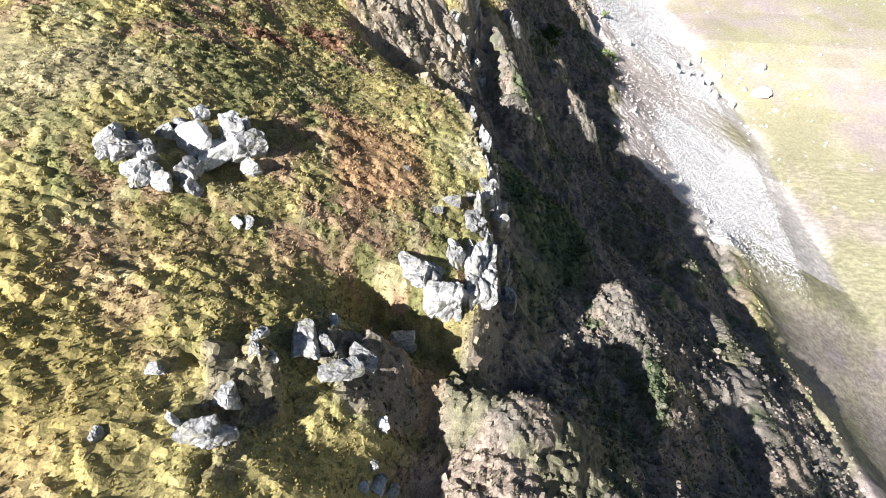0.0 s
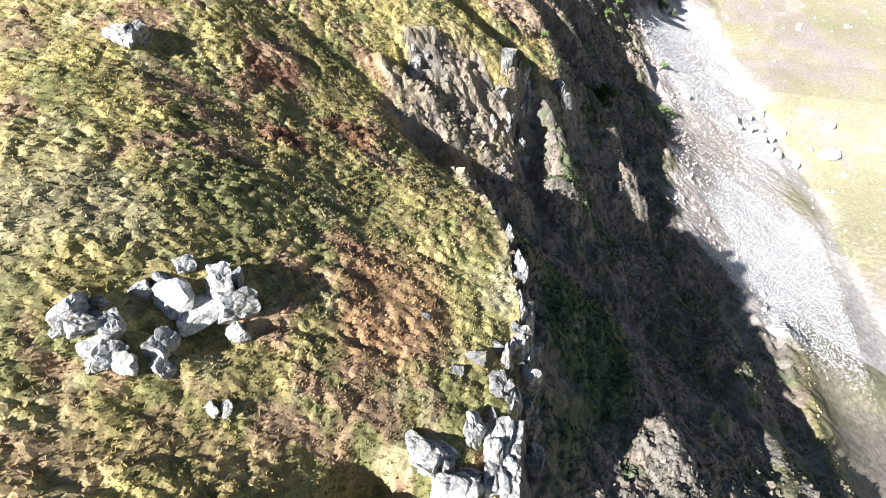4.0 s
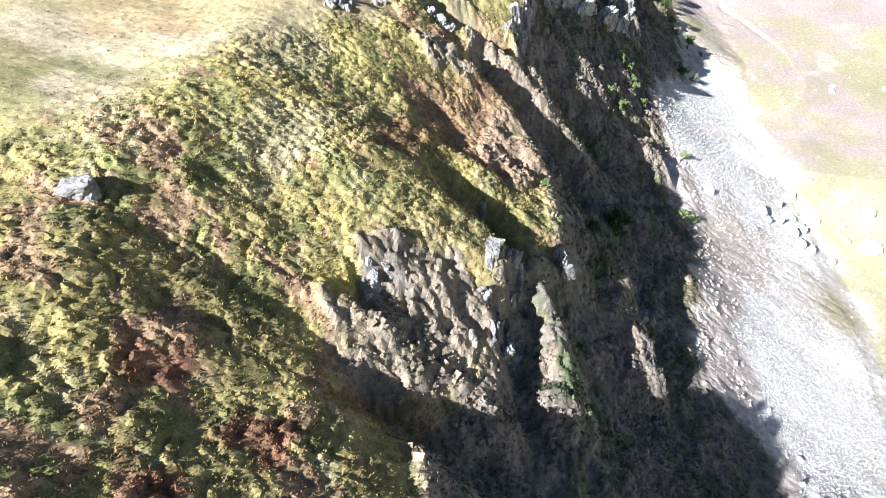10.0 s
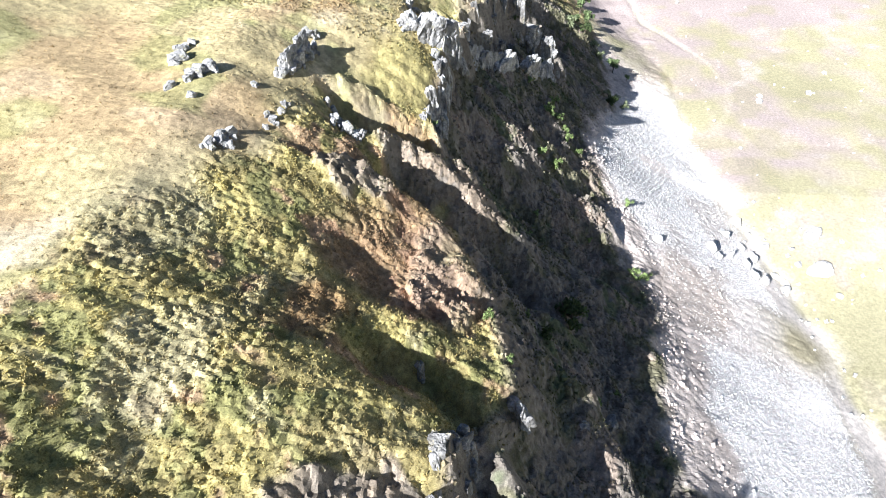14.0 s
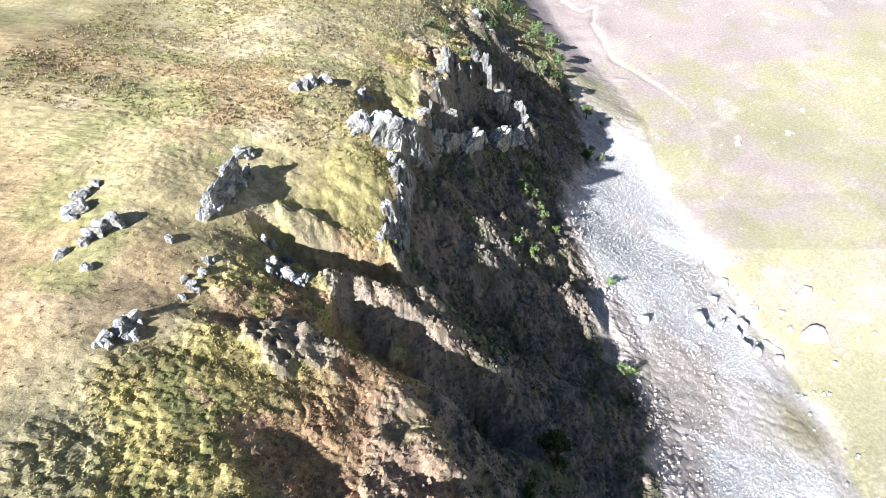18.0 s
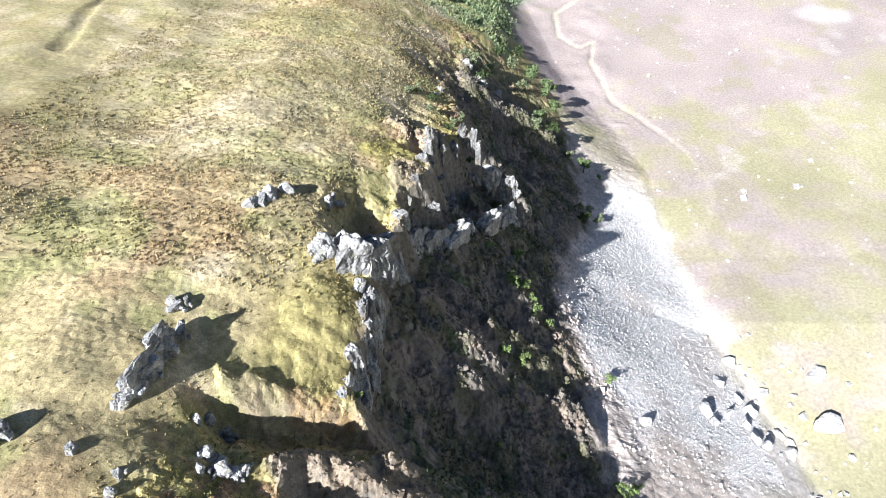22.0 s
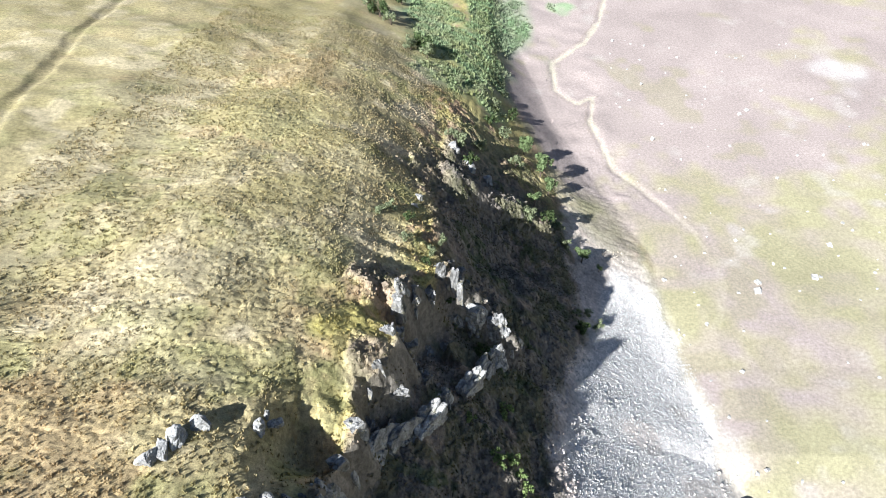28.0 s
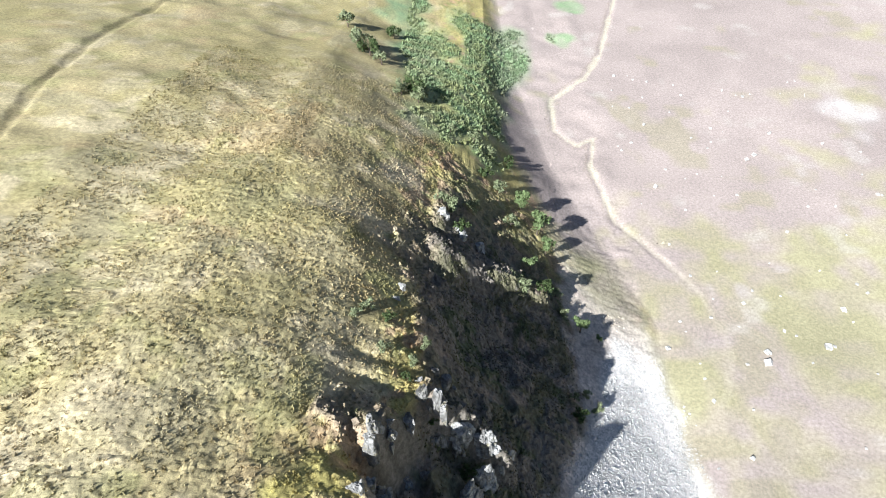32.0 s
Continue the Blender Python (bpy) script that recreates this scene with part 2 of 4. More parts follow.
def spur(z, x, y, pts, high, wide_left, wide_right, fade=0.2):
    """Raises (or, with high below 0, cuts) the land along a line, with its own width on either hand."""
    xs, ys = [p[0] for p in pts], [p[1] for p in pts]
    r = 3 * max(wide_left, wide_right)
    m = (x > min(xs) - r) & (x < max(xs) + r) & (y > min(ys) - r) & (y < max(ys) + r)
    if not m.any():
        return z
    xm, ym = x[m] + grain(x[m], y[m], 2.3, 41) * 0.5, y[m] + grain(x[m], y[m], 2.1, 42) * 0.5
    d, side, along = near_line(xm, ym, pts)
    w = np.where(side < 0, wide_left, wide_right)
    taper = ease(along / fade + 0.25) * ease((1 - along) / fade + 0.25)
    z = z.copy()
    z[m] += high * taper * np.exp(-(d / w) ** 2)
    return z


def crag(x, y):
    """How rocky the land is: 0 on turf, 1 on the broken slope below the rim."""
    w = x - knot(RIM_X, y)
    x, y = x + grain(x, y, 1.2, 45) * 0.7, y + grain(x, y, 1.1, 46) * 0.7
    out = ease((w + 0.8) / 1.6) * ease((pale_from(y) - x) / 5) * ease((205 - y) / 40)
    for cx, cy, rx, ry, k in ((-8.2, 51.5, 5.2, 5.2, 1.0), (-5, 75, 3, 6, 0.6), (-12.6, 80, 2.6, 2.2, 0.9), (-8, 87, 5, 2, 1.0), (-11, 91.5, 4, 1.1, 0.35), (-4.6, 14.6, 2.2, 2, 0.9), (-8.6, 10.5, 1.2, 2.6, 0.7), (-10, 86.8, 4, 1.6, 0.8),
                              (-5.2, 118.5, 2.2, 4, 0.8), (-5.5, 130, 3, 3, 0.8), (-10, 90.4, 3.2, 1.2, 0.35), (-2.2, 160, 3.5, 9, 0.7)):
        out = np.maximum(out, k * ease((1.15 - np.hypot((x - cx) / rx, (y - cy) / ry) + grain(x, y, 1.8, int(cy)) * 0.35) / 0.4))
    return out


def pale_from(y):
    """Where the brown slope ends and the pale ground begins."""
    return np.interp(y, [-20, 10, 30, 40, 50, 63, 75, 95, 130, 170, 205], [60, 51, 41, 38, 36, 37, 44, 50, 42, 40, 32])


def land(x, y):
    jag = grain(x * 0.3, y, 4.3, 5) * 0.9 + grain(x * 0.3, y, 1.7, 6) * 0.5
    near = ease((45 - np.abs(x)) / 20) * ease((152 - y) / 14) * ease((np.interp(y, FOOT_Y, FOOT_X) + 1 - x) / 4) * (1 - 0.75 * ease(1.6 - np.abs(y - 27) / 8))
    z = trend(x - jag * near, y) + swell(x, y)
    # gullies that cut back into the rim
    z = spur(z, x, y, [(-6.4, 18.3), (-4.6, 17.6), (-2.6, 17.2), (0, 17), (5, 19)], -3.4, 1.4, 1.4)
    z = spur(z, x, y, [(-2.6, 16.4), (-1.6, 13), (-1.6, 9), (-1.2, 4), (0, -2)], -3.4, 2.8, 2.1, 0.3)
    z = spur(z, x, y, [(-10.8, 46.2), (-9.6, 45.4), (-8.2, 44.8), (-4, 45.2), (1, 47.0)], -2.8, 1.3, 1.5)
    z = spur(z, x, y, [(-12, 51), (-10.2, 51.8), (-8.5, 52)], -1.8, 0.9, 0.9)
    z = spur(z, x, y, [(-9.6, 65.4), (-8, 64), (-4.8, 64), (-2.6, 62), (-1.6, 57), (-0.6, 52), (2, 48)], -3.0, 1.6, 1.6)
    z = spur(z, x, y, [(-11.5, 83.6), (-9.4, 83.3), (-5.2, 83.9), (-1.5, 83.2), (3, 79)], -4.8, 3.4, 1.8)
    z = spur(z, x, y, [(-17, 87.8), (-15, 89), (-11.7, 89.6), (-8, 90.8), (-3, 92)], -2.8, 1.5, 1.4)
    z = spur(z, x, y, [(-12.5, 110.6), (-10.4, 110.6), (-8.4, 110.9), (-5.2, 111.6)], -4.6, 3.6, 2.6, 0.6)
    z = spur(z, x, y, [(-6.5, 126.6), (-3.4, 126), (0.5, 129)], -2.6, 1.8, 1.8)
    z = spur(z, x, y, [(-13, 74.5), (-11, 72.6), (-8.5, 70.8)], -0.5, 1.2, 1.2)
    # ribs and spurs that stand out of the slope
    z = spur(z, x, y, [(-13.4, 85.6), (-10.8, 86.6), (-8.2, 88)], 1.0, 1.2, 1.5)
    z = spur(z, x, y, [(-12.5, 80.6), (-9, 80.6), (-6.6, 80), (-4.2, 77.6), (-2.5, 73)], 1.5, 0.9, 2.4, 0.1)
    z = spur(z, x, y, [(-2.2, 62), (-0.2, 59.4), (1.6, 57.6), (3.6, 55.2), (5.4, 52.6)], 3.0, 1.3, 3.4)
    z = spur(z, x, y, [(6.2, 74.5), (8, 71.8), (9.6, 68), (11.2, 64.6), (12.6, 61.5)], 3.4, 1.3, 3.6)
    z = spur(z, x, y, [(10.5, 107.5), (13.5, 105.6), (16, 102)], 1.6, 1.2, 2.0)
    z = spur(z, x, y, [(2, 109.5), (6.3, 110.8), (11.4, 110)], 1.8, 1.6, 2.0)
    z = spur(z, x, y, [(-0.8, 133.8), (3, 135), (6.5, 134.8), (10, 133.4)], 3.8, 1.4, 1.3)
    z = spur(z, x, y, [(-1, 160), (6, 165), (13, 168), (19, 169)], 2.8, 4.0, 3.0)
    z = spur(z, x, y, [(1, 147), (7, 152), (14, 157)], -1.6, 3.0, 3.0)
    # scarps on the lower slope
    z = spur(z, x, y, [(32, 63), (32.6, 54), (34.4, 45), (37, 38), (41, 30), (48, 18)], 1.3, 4.5, 1.2, 0.1)
    z = spur(z, x, y, [(17.5, 48.5), (21.5, 48), (24, 42), (25.2, 34), (25.6, 24), (25, 10)], 1.7, 4.5, 1.6, 0.1)
    z = spur(z, x, y, [(7, 34), (10.8, 32.6), (12, 28), (13.4, 22), (13, 12)], 1.6, 3.5, 1.5, 0.1)
    z = spur(z, x, y, [(17, 110.5), (18, 104), (19.5, 99)], 0.8, 2.4, 2.0)
    # stream bed in the valley
    d, side, along = near_line(x, y, STREAM)
    z = z - 0.3 * ease(1.6 - (d + grain(x, y, 3, 47) * 0.4) / 0.6) * ease((y - 175) / 25)
    z = z - 0.9 * ease(1.5 - np.hypot((x + 13.4) / 2.2, (y - 21.2) / 1.3))
    d, side, along = near_line(x, y, DITCH)
    z = z - 0.35 * ease(1.5 - d / 0.8 + grain(x, y, 2.5, 48) * 0.5)
    # roughness
    c = crag(x, y)
    scree = scree_mask(x, y)
    back = (1 - c) * ease((40 - x) / 5)
    fine = ease((60 - np.abs(x)) / 15) * ease((230 - y) / 40)
    z = z + back * (grain(x, y, 9, 11) * 0.5 + grain(x, y, 3.5, 12) * 0.22)
    close = ease((24 - x) / 6) * ease((x + 40) / 6) * ease((205 - y) / 20)
    clump = (lumps(x + grain(x, y, 0.9, 49) * 0.3, y, 0.58, 14) * 0.30 * (0.6 + 0.75 * grain(x, y, 1.7, 44)) + lumps(x + 3, y, 0.37, 43) * 0.15 * (0.8 + 0.6 * grain(x, y, 1.1, 50)) + grain(x, y, 0.33, 40) * 0.05) * close
    clump = clump * (1 - 0.75 * ease(1.3 - np.hypot((x + 12) / 4.6, (y - 97) / 6)))
    z = z + back * fine * (np.abs(grain(x, y, 1.4, 13)) * 0.25 + clump) * np.maximum(heath(x, y), 0.14 + 0.26 * ease((y - 70) / 40))
    low = ease((x - np.interp(y, FOOT_Y, FOOT_X) + 3) / 4) * ease((y - 58) / 6)
    rough = c * fine * (1 - 0.75 * scree) * (1 - 0.85 * low)
    u, v = 0.8 * x + 0.6 * y, 0.8 * y - 0.6 * x
    block = lumps(x, y * 0.8, 1.5, 35) * 1.3 + np.abs(grain(u, v, 0.7, 37)) * 0.5
    z = z + rough * (block * 0.18 + grain(x, y, 6, 15) * 0.8 + (0.5 - np.abs(grain(u, v, 2.6, 16))) * 0.7 + grain(u, v, 1.2, 17) * 0.3) + c * fine * (1 - 0.8 * scree) * (1 - 0.6 * low) * (1.5 * clump + lumps(x, y, 1.0, 18) * 0.35)
    z = z + scree * fine * (np.abs(grain(x, y, 0.7, 19)) * 0.06 + grain(x, y, 2.6, 20) * 0.05)
    return z


STREAM = [(58, 330), (49, 297), (42, 270), (36, 257), (26, 246), (26, 233), (31, 227), (35, 230), (33, 218), (36, 201), (44, 190), (49, 181), (51, 171), (48, 160), (45.6, 157)]
DITCH = [(-50, 140), (-57.5, 172), (-60.5, 189), (-65, 216), (-66, 260)]


def scree_mask(x, y):
    """The pale stone run on the lower slope."""
    left = np.interp(y, [55, 64, 80, 95, 108, 113, 118, 135, 150, 168], [31, 28, 23, 25, 20, 16, 13, 16, 21, 28]) + grain(x, y, 5, 21) * 2
    right = np.interp(y, [55, 66, 92, 112, 130, 150, 168], [46, 48, 49, 44, 43, 41, 38]) + grain(x, y, 4, 22) * 1.5
    m = ease((x - left) / 3) * ease((right - x) / 2) * ease((169 - y + grain(x, y, 4, 23) * 3) / 4) * ease((y - 58) / 5)
    olive = ease(1.6 - np.hypot((x - 43) / 8, (y - 99) / 6) + grain(x, y, 3, 24) * 0.4)
    brown = ease(1.5 - np.hypot((x - 27) / 7, (y - 102) / 9) + grain(x, y, 3, 25) * 0.6)
    spots = ease((grain(x, y, 7, 26) - 0.45) * 4)
    return m * (1 - olive) * (1 - 0.8 * brown) * (1 - 0.6 * spots)


def heath(x, y):
    """Tall heather against short grass on the hill's back."""
    line = np.interp(y, [-10, 15, 27, 40, 58, 78, 95, 120, 150, 200], [-28, -27, -28, -34, -28, -24, -15, -11, -8, -6])
    return ease((x - line + grain(x, y, 6, 31) * 3) / 6)
#ENDLAND


def axis_steps(near0, near1, step, far0, far1, growth):
    out = list(np.arange(near0, near1 + step / 2, step))
    s, v = step, near1
    while v < far1:
        s *= growth
        v += s
        out.append(v)
    s, v = step, near0
    while v > far0:
        s *= growth
        v -= s
        out.insert(0, v)
    return np.array(out)


def mesh_from(name, verts, faces, mat, smooth=False):
    me = bpy.data.meshes.new(name)
    me.vertices.add(len(verts))
    me.vertices.foreach_set("co", np.ascontiguousarray(verts, np.float32).ravel())
    n = faces.shape[1]
    me.loops.add(faces.size)
    me.loops.foreach_set("vertex_index", np.ascontiguousarray(faces, np.int32).ravel())
    me.polygons.add(len(faces))
    me.polygons.foreach_set("loop_start", np.arange(0, faces.size, n, dtype=np.int32))
    me.polygons.foreach_set("loop_total", np.full(len(faces), n, np.int32))
    me.polygons.foreach_set("use_smooth", np.zeros(len(faces), bool) | smooth)
    me.update(calc_edges=True)
    me.validate()
    me.materials.append(mat)
    return me


# ---- materials ----
def nodes_of(name):
    m = bpy.data.materials.new(name)
    m.use_nodes = True
    t = m.node_tree
    return m, t, t.nodes["Principled BSDF"]


def noise_node(t, vec, scale, detail=6.0, rough=0.6):
    n = t.nodes.new("ShaderNodeTexNoise")
    n.inputs["Scale"].default_value, n.inputs["Detail"].default_value, n.inputs["Roughness"].default_value = scale, detail, rough
    t.links.new(vec, n.inputs["Vector"])
    return n


def vary(t, colour, fac, low, high):
    """Multiplies a colour by low to high as fac runs through its middle."""
    r = t.nodes.new("ShaderNodeMapRange")
    r.inputs["From Min"].default_value, r.inputs["From Max"].default_value = 0.3, 0.7
    r.inputs["To Min"].default_value, r.inputs["To Max"].default_value = low, high
    t.links.new(fac, r.inputs["Value"])
    mul = t.nodes.new("ShaderNodeVectorMath")
    mul.operation = "SCALE"
    t.links.new(colour, mul.inputs[0])
    t.links.new(r.outputs[0], mul.inputs["Scale"])
    return mul.outputs[0]


def bumped(t, b, fac, strength, distance):
    bump = t.nodes.new("ShaderNodeBump")
    bump.inputs["Strength"].default_value, bump.inputs["Distance"].default_value = strength, distance
    t.links.new(fac, bump.inputs["Height"])
    t.links.new(bump.outputs[0], b.inputs["Normal"])


def tinted(name, rough=0.9, scale=2.2, bump=0.6, dist=0.12, low=0.62, high=1.4):
    """A ground or plant surface whose main colour is stored with the mesh, with grain at two scales."""
    m, t, b = nodes_of(name)
    at = t.nodes.new("ShaderNodeVertexColor")
    at.layer_name = "tint"
    geo = t.nodes.new("ShaderNodeNewGeometry")
    n1 = noise_node(t, geo.outputs["Position"], scale, 8, 0.65)
    n2 = noise_node(t, geo.outputs["Position"], scale * 6, 6, 0.6)
    c = vary(t, vary(t, at.outputs["Color"], n1.outputs["Fac"], low, high), n2.outputs["Fac"], low, high)
    mix = t.nodes.new("ShaderNodeMix")
    mix.data_type = "RGBA"
    t.links.new(at.outputs["Alpha"], mix.inputs["Factor"])
    t.links.new(at.outputs["Color"], mix.inputs["A"])
    t.links.new(c, mix.inputs["B"])
    t.links.new(mix.outputs["Result"], b.inputs["Base Color"])
    b.inputs["Roughness"].default_value = rough
    b.inputs["Specular IOR Level"].default_value = 0.15
    if bump:
        tall = t.nodes.new("ShaderNodeMath")
        tall.operation = "MULTIPLY_ADD"
        tall.inputs[1].default_value = 2.5
        t.links.new(n1.outputs["Fac"], tall.inputs[0])
        t.links.new(n2.outputs["Fac"], tall.inputs[2])
        bumped(t, b, tall.outputs[0], bump, dist)
    return m


def leafy(m, share):
    """Lets some light through thin leaves and blades."""
    t = m.node_tree
    b, out = t.nodes["Principled BSDF"], t.nodes["Material Output"]
    tr, mix = t.nodes.new("ShaderNodeBsdfTranslucent"), t.nodes.new("ShaderNodeMixShader")
    t.links.new(b.inputs["Base Color"].links[0].from_socket, tr.inputs["Color"])
    mix.inputs[0].default_value = share
    t.links.new(b.outputs[0], mix.inputs[1])
    t.links.new(tr.outputs[0], mix.inputs[2])
    t.links.new(mix.outputs[0], out.inputs["Surface"])
    return m


def stone(name, base, dark, lichen, scale=1.0):
    m, t, b = nodes_of(name)
    co = t.nodes.new("ShaderNodeTexCoord")
    geo = t.nodes.new("ShaderNodeNewGeometry")
    info = t.nodes.new("ShaderNodeObjectInfo")
    n1 = noise_node(t, geo.outputs["Position"], 0.9 * scale, 8, 0.7)
    n2 = noise_node(t, geo.outputs["Position"], 7 * scale, 8, 0.7)
    ramp = t.nodes.new("ShaderNodeValToRGB")
    e = ramp.color_ramp.elements
    e[0].position, e[0].color = 0.36, (*dark, 1)
    e[1].position, e[1].color = 0.60, (*base, 1)
    k = e.new(0.50)
    k.color = tuple((p + q) * 0.5 for p, q in zip(dark, base)) + (1,)
    t.links.new(n1.outputs["Fac"], ramp.inputs[0])
    mix = t.nodes.new("ShaderNodeMix")
    mix.data_type = "RGBA"
    mix.inputs["B"].default_value = (*lichen, 1)
    r = t.nodes.new("ShaderNodeMapRange")
    r.inputs["From Min"].default_value, r.inputs["From Max"].default_value = 0.56, 0.66
    t.links.new(noise_node(t, geo.outputs["Position"], 1.7 * scale, 5, 0.6).outputs["Fac"], r.inputs["Value"])
    t.links.new(r.outputs[0], mix.inputs["Factor"])
    t.links.new(ramp.outputs[0], mix.inputs["A"])
    c = vary(t, mix.outputs["Result"], n2.outputs["Fac"], 0.55, 1.3)
    r2 = t.nodes.new("ShaderNodeMapRange")
    r2.inputs["To Min"].default_value, r2.inputs["To Max"].default_value = 0.8, 1.12
    t.links.new(info.outputs["Random"], r2.inputs["Value"])
    mul = t.nodes.new("ShaderNodeVectorMath")
    mul.operation = "SCALE"
    t.links.new(c, mul.inputs[0])
    t.links.new(r2.outputs[0], mul.inputs["Scale"])
    t.links.new(mul.outputs[0], b.inputs["Base Color"])
    b.inputs["Roughness"].default_value = 0.85
    vor = t.nodes.new("ShaderNodeTexVoronoi")
    vor.feature = "DISTANCE_TO_EDGE"
    vor.inputs["Scale"].default_value = 1.3 * scale
    warp = t.nodes.new("ShaderNodeVectorMath")
    warp.operation = "MULTIPLY_ADD"
    warp.inputs[1].default_value = (0.5, 0.5, 0.5)
    t.links.new(n1.outputs["Color"], warp.inputs[0])
    t.links.new(geo.outputs["Position"], warp.inputs[2])
    t.links.new(warp.outputs[0], vor.inputs["Vector"])
    crack = t.nodes.new("ShaderNodeMapRange")
    crack.inputs["From Max"].default_value = 0.07
    crack.inputs["To Min"].default_value = 0.68
    t.links.new(vor.outputs["Distance"], crack.inputs["Value"])
    both = t.nodes.new("ShaderNodeVectorMath")
    both.operation = "SCALE"
    t.links.new(mul.outputs[0], both.inputs[0])
    t.links.new(crack.outputs[0], both.inputs["Scale"])
    t.links.new(both.outputs[0], b.inputs["Base Color"])
    add = t.nodes.new("ShaderNodeMath")
    t.links.new(n2.outputs["Fac"], add.inputs[0])
    t.links.new(crack.outputs[0], add.inputs[1])
    bumped(t, b, add.outputs[0], 0.8, 0.07)
    return m


GROUND = tinted("moorland", scale=2.0, bump=0.5, dist=0.05)
PLANT = leafy(tinted("heather_and_grass", scale=3.0, bump=0, low=0.75, high=1.25), 0.35)
ROCK = stone("pale_lichened_rock", (0.58, 0.57, 0.545), (0.18, 0.175, 0.165), (0.42, 0.40, 0.30))
CLIFF = stone("weathered_cliff_rock", (0.43, 0.42, 0.40), (0.12, 0.115, 0.105), (0.36, 0.33, 0.23))
SCREE = stone("bleached_scree_stone", (0.68, 0.665, 0.635), (0.44, 0.42, 0.39), (0.60, 0.58, 0.52))
LEAF = leafy(tinted("bush_leaves", rough=0.6, scale=4, bump=0, low=0.6, high=1.4), 0.3)
BARK = stone("bark", (0.16, 0.12, 0.08), (0.07, 0.05, 0.04), (0.2, 0.19, 0.15), 4)


# ---- colours of the land ----
def blend(base, over, k):
    return base + (np.asarray(over) - base) * np.clip(k, 0, 1)[..., None]


def patch(x, y, cx, cy, rx, ry, seed, soft=0.5):
    return ease((1.1 - np.hypot((x - cx) / rx, (y - cy) / ry) + grain(x, y, min(rx, ry) * 0.7, seed) * 0.45) / soft)


def tint(x, y):
    n = lambda size, seed: grain(x, y, size, seed)
    c = np.zeros(x.shape + (3,)) + (0.37, 0.32, 0.16)
    # dry grass of the hill's back: straw, buff and green
    c = blend(c, (0.50, 0.44, 0.285), ease((n(7, 51) + n(2.2, 52) * 0.8 + 0.1) * 1.2))
    c = blend(c, (0.35, 0.255, 0.13), ease((n(11, 53) + n(3, 54) * 0.5 - 0.25) * 2) * 0.7)
    c = blend(c, (0.24, 0.255, 0.09), ease((n(5, 55) + n(1.7, 56) * 0.6 - 0.2) * 2) * 0.6)
    far = ease((y - 95) / 40) * ease((-6 - x) / 8)
    c = blend(c, (0.29, 0.26, 0.10), ease((n(14, 57) + (y - 150) * 0.004 + n(2.4, 58) * 0.7) * 1.4) * far * 0.8)
    c = blend(c, (0.36, 0.325, 0.19), ease((n(6, 59) + n(1.8, 60) * 0.7 - 0.25) * 2) * far * 0.9)
    c = blend(c, (0.33, 0.295, 0.15), far * 0.45)
    # heather flank
    h = heath(x, y)
    hc = np.zeros(x.shape + (3,)) + (0.335, 0.295, 0.11)
    hc = blend(hc, (0.42, 0.375, 0.13), ease((n(4, 61) + n(1.2, 62) * 0.7) * 1.6))
    hc = blend(hc, (0.38, 0.255, 0.16), ease((n(3.5, 63) + n(1.0, 64) * 0.8 - 0.15) * 2.2) * 0.75)
    hc = blend(hc, (0.25, 0.25, 0.09), ease((n(2.6, 65) + n(0.8, 66) * 0.8 - 0.3) * 2.5))
    hc = blend(hc, (0.42, 0.39, 0.2), ease((n(2.2, 67) + n(0.7, 68) - 0.75) * 3) * 0.7)
    hc = hc * np.interp(y, [20, 44, 54, 64, 84], [0.84, 0.84, 1.08, 1.05, 1.05])[..., None]
    c = c * np.interp(y, [10, 40, 60, 75, 95, 110, 125, 145, 170, 200], [0.62, 0.66, 0.98, 1.0, 1.12, 1.05, 0.98, 1.08, 1.08, 1.0])[..., None]
    c = blend(c, hc, h)
    # golden turf low on the south flank and on the ribs
    for cx, cy, rx, ry, col, k in (
        (-15, 9, 8, 6, (0.21, 0.175, 0.055), 0.8), (-5, 8.5, 3, 3.4, (0.23, 0.20, 0.07), 0.9), (-10, 15, 5, 4, (0.19, 0.165, 0.055), 0.6),
        (-3.6, 29, 3.6, 5.5, (0.25, 0.235, 0.085), 0.85), (-1.4, 31, 1.5, 2.2, (0.29, 0.27, 0.16), 0.8),
        (-6.8, 26.5, 3.2, 4.5, (0.25, 0.13, 0.075), 0.6), (-8, 57, 4, 2.6, (0.26, 0.225, 0.09), 0.8), (-11.5, 50, 1.8, 2, (0.30, 0.24, 0.05), 0.6),
        (-7, 51, 5, 5, (0.19, 0.16, 0.115), 0.85), (-8, 74, 6, 8, (0.235, 0.15, 0.09), 0.75), (-5, 72, 3, 4, (0.24, 0.15, 0.09), 0.85),
        (-13, 66, 4, 3, (0.19, 0.11, 0.055), 0.7), (-15, 36, 2.2, 1.6, (0.16, 0.07, 0.045), 0.8), (-12.5, 40, 1.8, 1.4, (0.15, 0.07, 0.045), 0.8),
        (-17.5, 41, 2, 1.5, (0.16, 0.075, 0.045), 0.8), (-19, 11, 2, 2, (0.22, 0.11, 0.06), 0.7), (-12, 97, 4.6, 6, (0.25, 0.225, 0.085), 0.9),
        (-10, 91.2, 3.6, 1.5, (0.27, 0.17, 0.07), 0.7), (-7.8, 122.8, 3.8, 3.6, (0.24, 0.22, 0.06), 0.8), (-5, 119, 2, 3, (0.24, 0.18, 0.12), 0.8),
        (-18, 58, 2.6, 5, (0.27, 0.25, 0.14), 0.8), (-22, 69, 4, 7, (0.25, 0.23, 0.13), 0.7), (-20, 22, 5, 6, (0.25, 0.225, 0.12), 0.8)):
